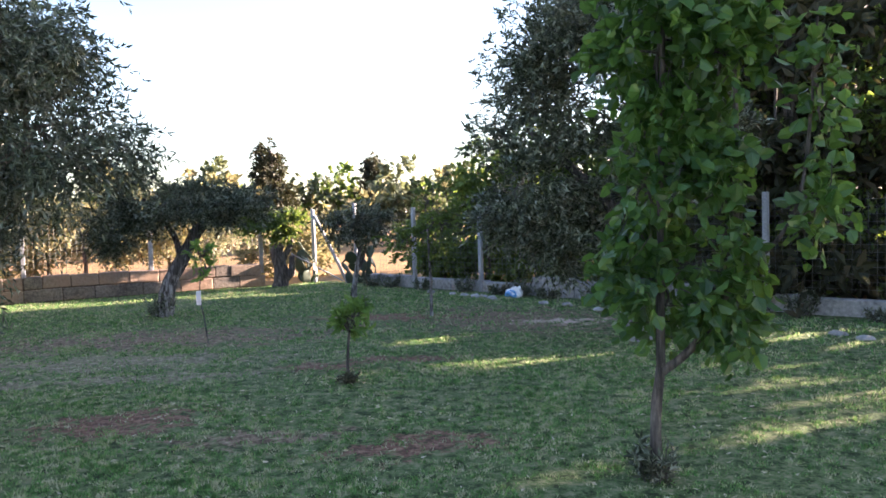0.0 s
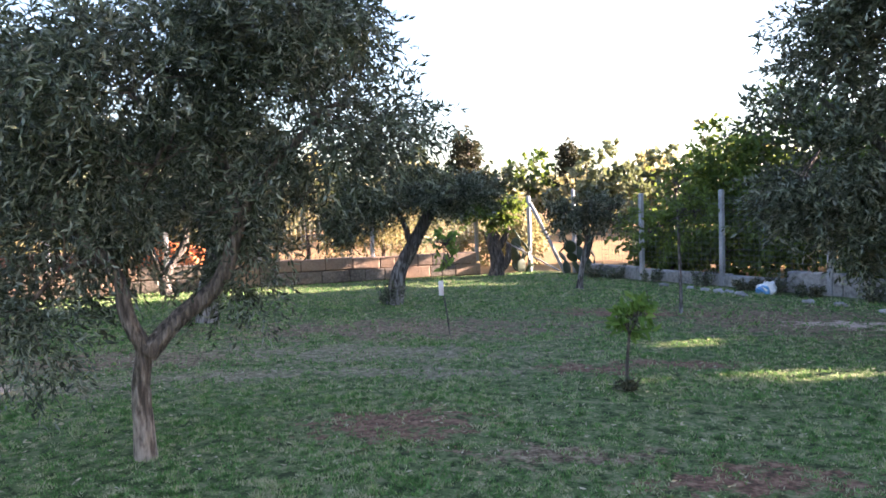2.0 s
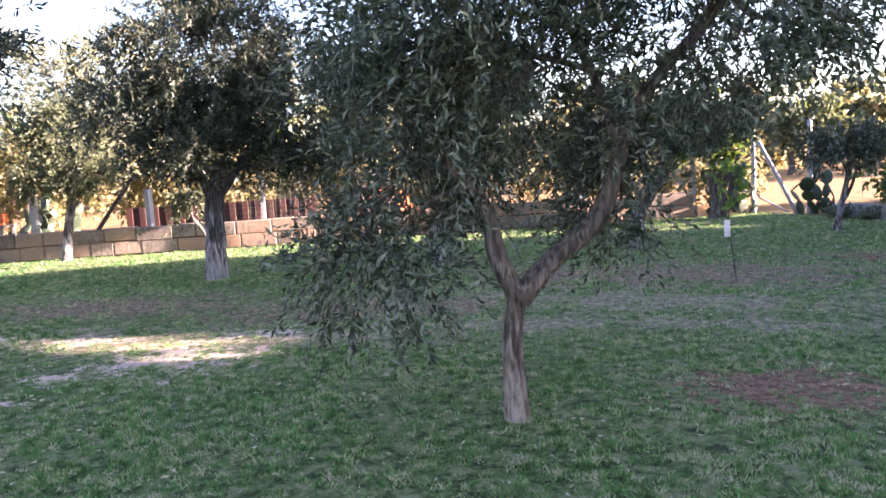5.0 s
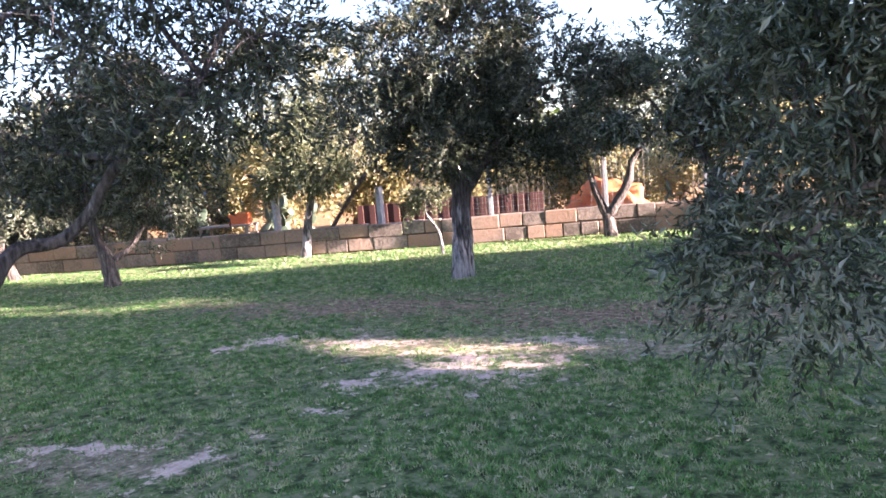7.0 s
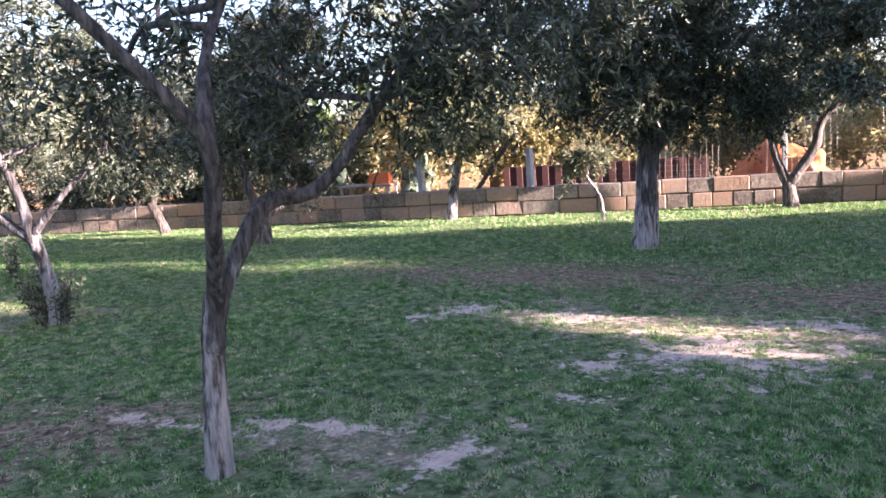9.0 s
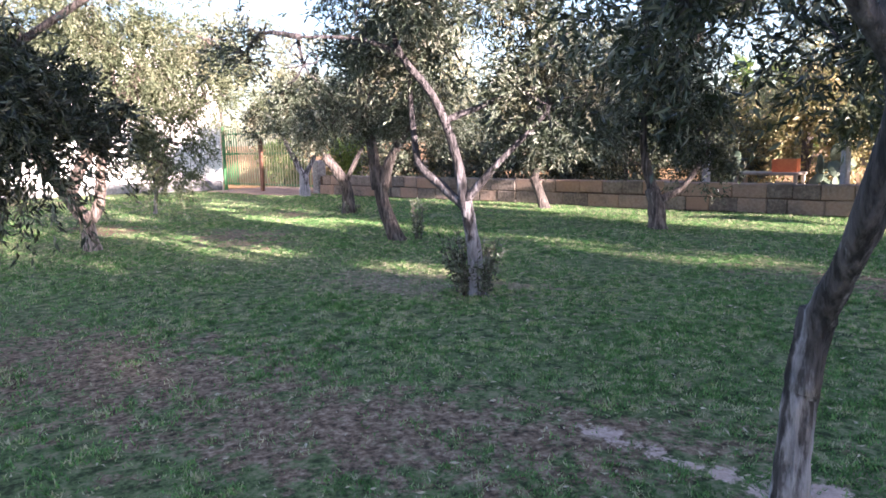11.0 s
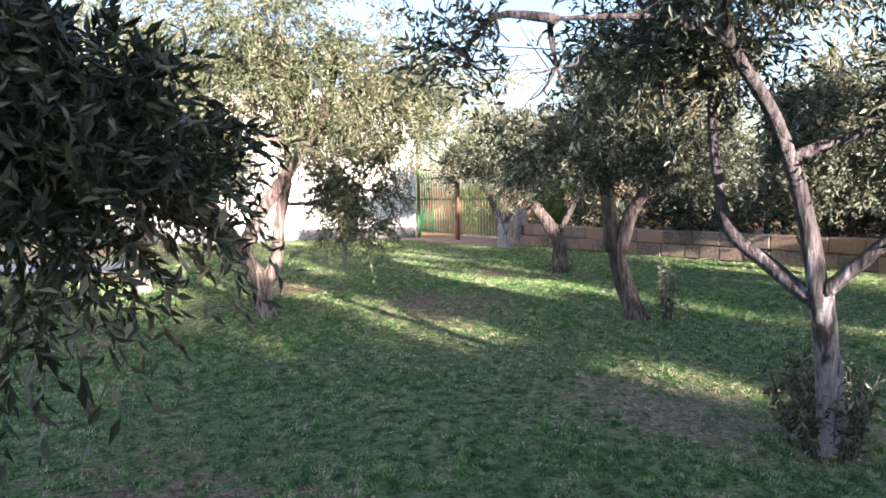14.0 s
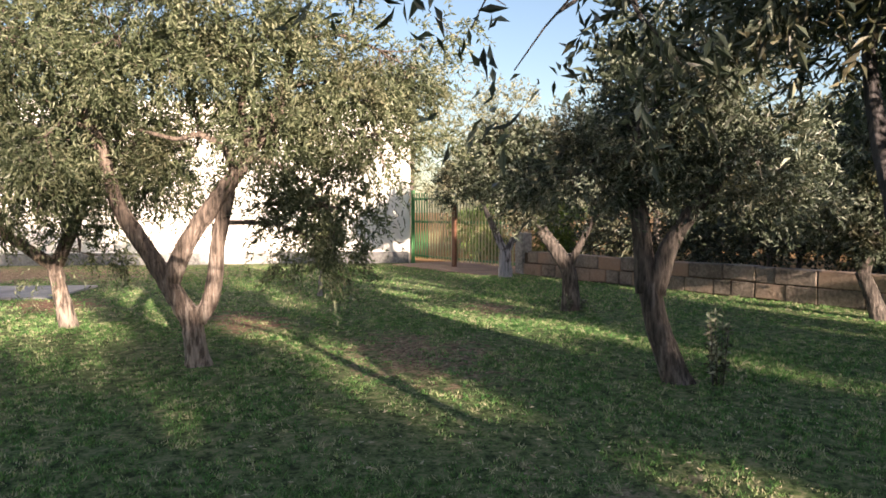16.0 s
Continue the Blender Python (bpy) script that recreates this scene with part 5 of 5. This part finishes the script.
# stone wall: two courses of blocks, each its own piece
rng = np.random.default_rng(9)
BLOCKS = []
for ln in (0.34, 0.44, 0.52, 0.6, 0.7):
    for v in range(2):
        bm = box(bmesh.new(), 0, 0, 0, ln - 0.014, 0.26, 0.248, 0.014)
        for q in bm.verts:
            q.co += Vector(rng.uniform(-0.006, 0.006, 3))
        me = bpy.data.meshes.new("block")
        bm.to_mesh(me)
        bm.free()
        me.materials.append(STONE)
        BLOCKS.append((ln, me))
for course in range(2):
    s = -0.2 * course
    while s < WALL_LEN - 0.7:
        ln, me = BLOCKS[int(rng.integers(0, len(BLOCKS)))]
        if s >= 0:
            part("block", me, STONE, wall_north, at=pose(s, float(rng.uniform(-0.014, 0.01)), 0.012 + (0.258 + float(rng.uniform(-0.003, 0.02))) * course, 0, float(rng.uniform(-0.7, 0.7)), float(rng.uniform(-0.8, 0.8))))
        s += ln


# ---- lawn ----
def bare(x, y):
    """How worn the lawn is, 0 to 1."""
    best, cap = np.full(len(x), 9.0), np.full(len(x), 0.7)
    for px, py, a, b, turn, k in PATCHES:
        c, s = math.cos(radians(turn)), math.sin(radians(turn))
        u, v = ((x - px) * c + (y - py) * s) / a, (-(x - px) * s + (y - py) * c) / b
        d = np.sqrt(u * u + v * v) + {"sand": 0.28, "dirt": 0.28, "red": 0.25, "straw": 0.5}[k]
        cap = np.where(d < best, 0.9 if k == "sand" else 0.84, cap)
        best = np.minimum(best, d)
    ragged = 1.9 * (patchy(x, y, 0.3, 8) - 0.5) + 1.5 * (patchy(x, y, 0.1, 9) - 0.5)
    return np.clip((1.5 - best - ragged) / 0.5, 0, cap)


def blades(name, x0, x1, y0, y1, density, height, width, seed, hole=None):
    rng = np.random.default_rng(seed)
    n = int((x1 - x0) * (y1 - y0) * density)
    x, y = rng.uniform(x0, x1, n), rng.uniform(y0, y1, n)
    clump = 0.42 * patchy(x, y, 0.055, 3) + 0.36 * patchy(x, y, 0.14, 4) + 0.22 * patchy(x, y, 0.8, 5)
    keep = (rng.uniform(0, 1, n) > bare(x, y)) & (rng.uniform(0, 1, n) < np.clip(5.6 * clump - 1.95, 0.04, 1.0) * np.clip(1.7 * patchy(x, y, 1.7, 6) + 0.25, 0.3, 1))
    keep &= ((x - WALL_A.x) * OUT.x + (y - WALL_A.y) * OUT.y < -0.03) & ((x - EAST_A.x) + (y - EAST_A.y) < -0.4) & (x > HOUSE_X + 1.2) & ~((x > -25.35) & (x < -23.25) & (y < -4.65))
    if hole:
        keep &= ~((x > hole[0]) & (x < hole[1]) & (y > hole[2]) & (y < hole[3]))
    x, y, clump = x[keep], y[keep], clump[keep]
    n = len(x)
    a = rng.uniform(0, 2 * math.pi, n)
    h = height * rng.uniform(0.4, 1.3, n) * (0.32 + 2.2 * clump ** 2)
    w = width * rng.uniform(0.7, 1.3, n)
    lean = rng.uniform(0.2, 1.3, n) * h
    b = rng.uniform(0, 2 * math.pi, n)
    z = rise(x, y)
    v = np.stack([np.stack([x - np.cos(a) * w / 2, y - np.sin(a) * w / 2, z - 0.004], -1), np.stack([x + np.cos(a) * w / 2, y + np.sin(a) * w / 2, z - 0.004], -1), np.stack([x + np.cos(b) * lean, y + np.sin(b) * lean, z + h], -1)], 1)
    ob = new(name, fast_mesh(name, v.reshape(-1, 3), np.arange(n * 3).reshape(-1, 3), GRASS))
    tagged(ob, "short green grass with dry blades", "grass", kind="stuff")


NEAR, MIDDLE = (-14.5, 2.6, 0.3, 6.6), (-21.0, 4.0, -4.0, 9.5)
blades("grass", *NEAR, 6000, 0.021, 0.0095, 71)
blades("grass", *MIDDLE, 2600, 0.024, 0.0125, 72, NEAR)
blades("grass", -31, 6, -7, 18.5, 1000, 0.03, 0.019, 74, MIDDLE)

# fallen leaves
rng = np.random.default_rng(73)
n = 3200
pos = np.stack([rng.uniform(-16, 3, n), rng.uniform(0, 8, n), rng.uniform(0.008, 0.03, n)], -1)
way = unit(np.stack([rng.standard_normal(n), rng.standard_normal(n), rng.uniform(-0.2, 0.3, n)], -1))
fallen = new("fallen_leaves", fast_mesh("fallen_leaves", *leaf_mesh(pos, way, rng, 0.042, 0.013), LITTER))
tagged(fallen, "dry pale olive leaves scattered on the lawn", "leaves", kind="stuff")
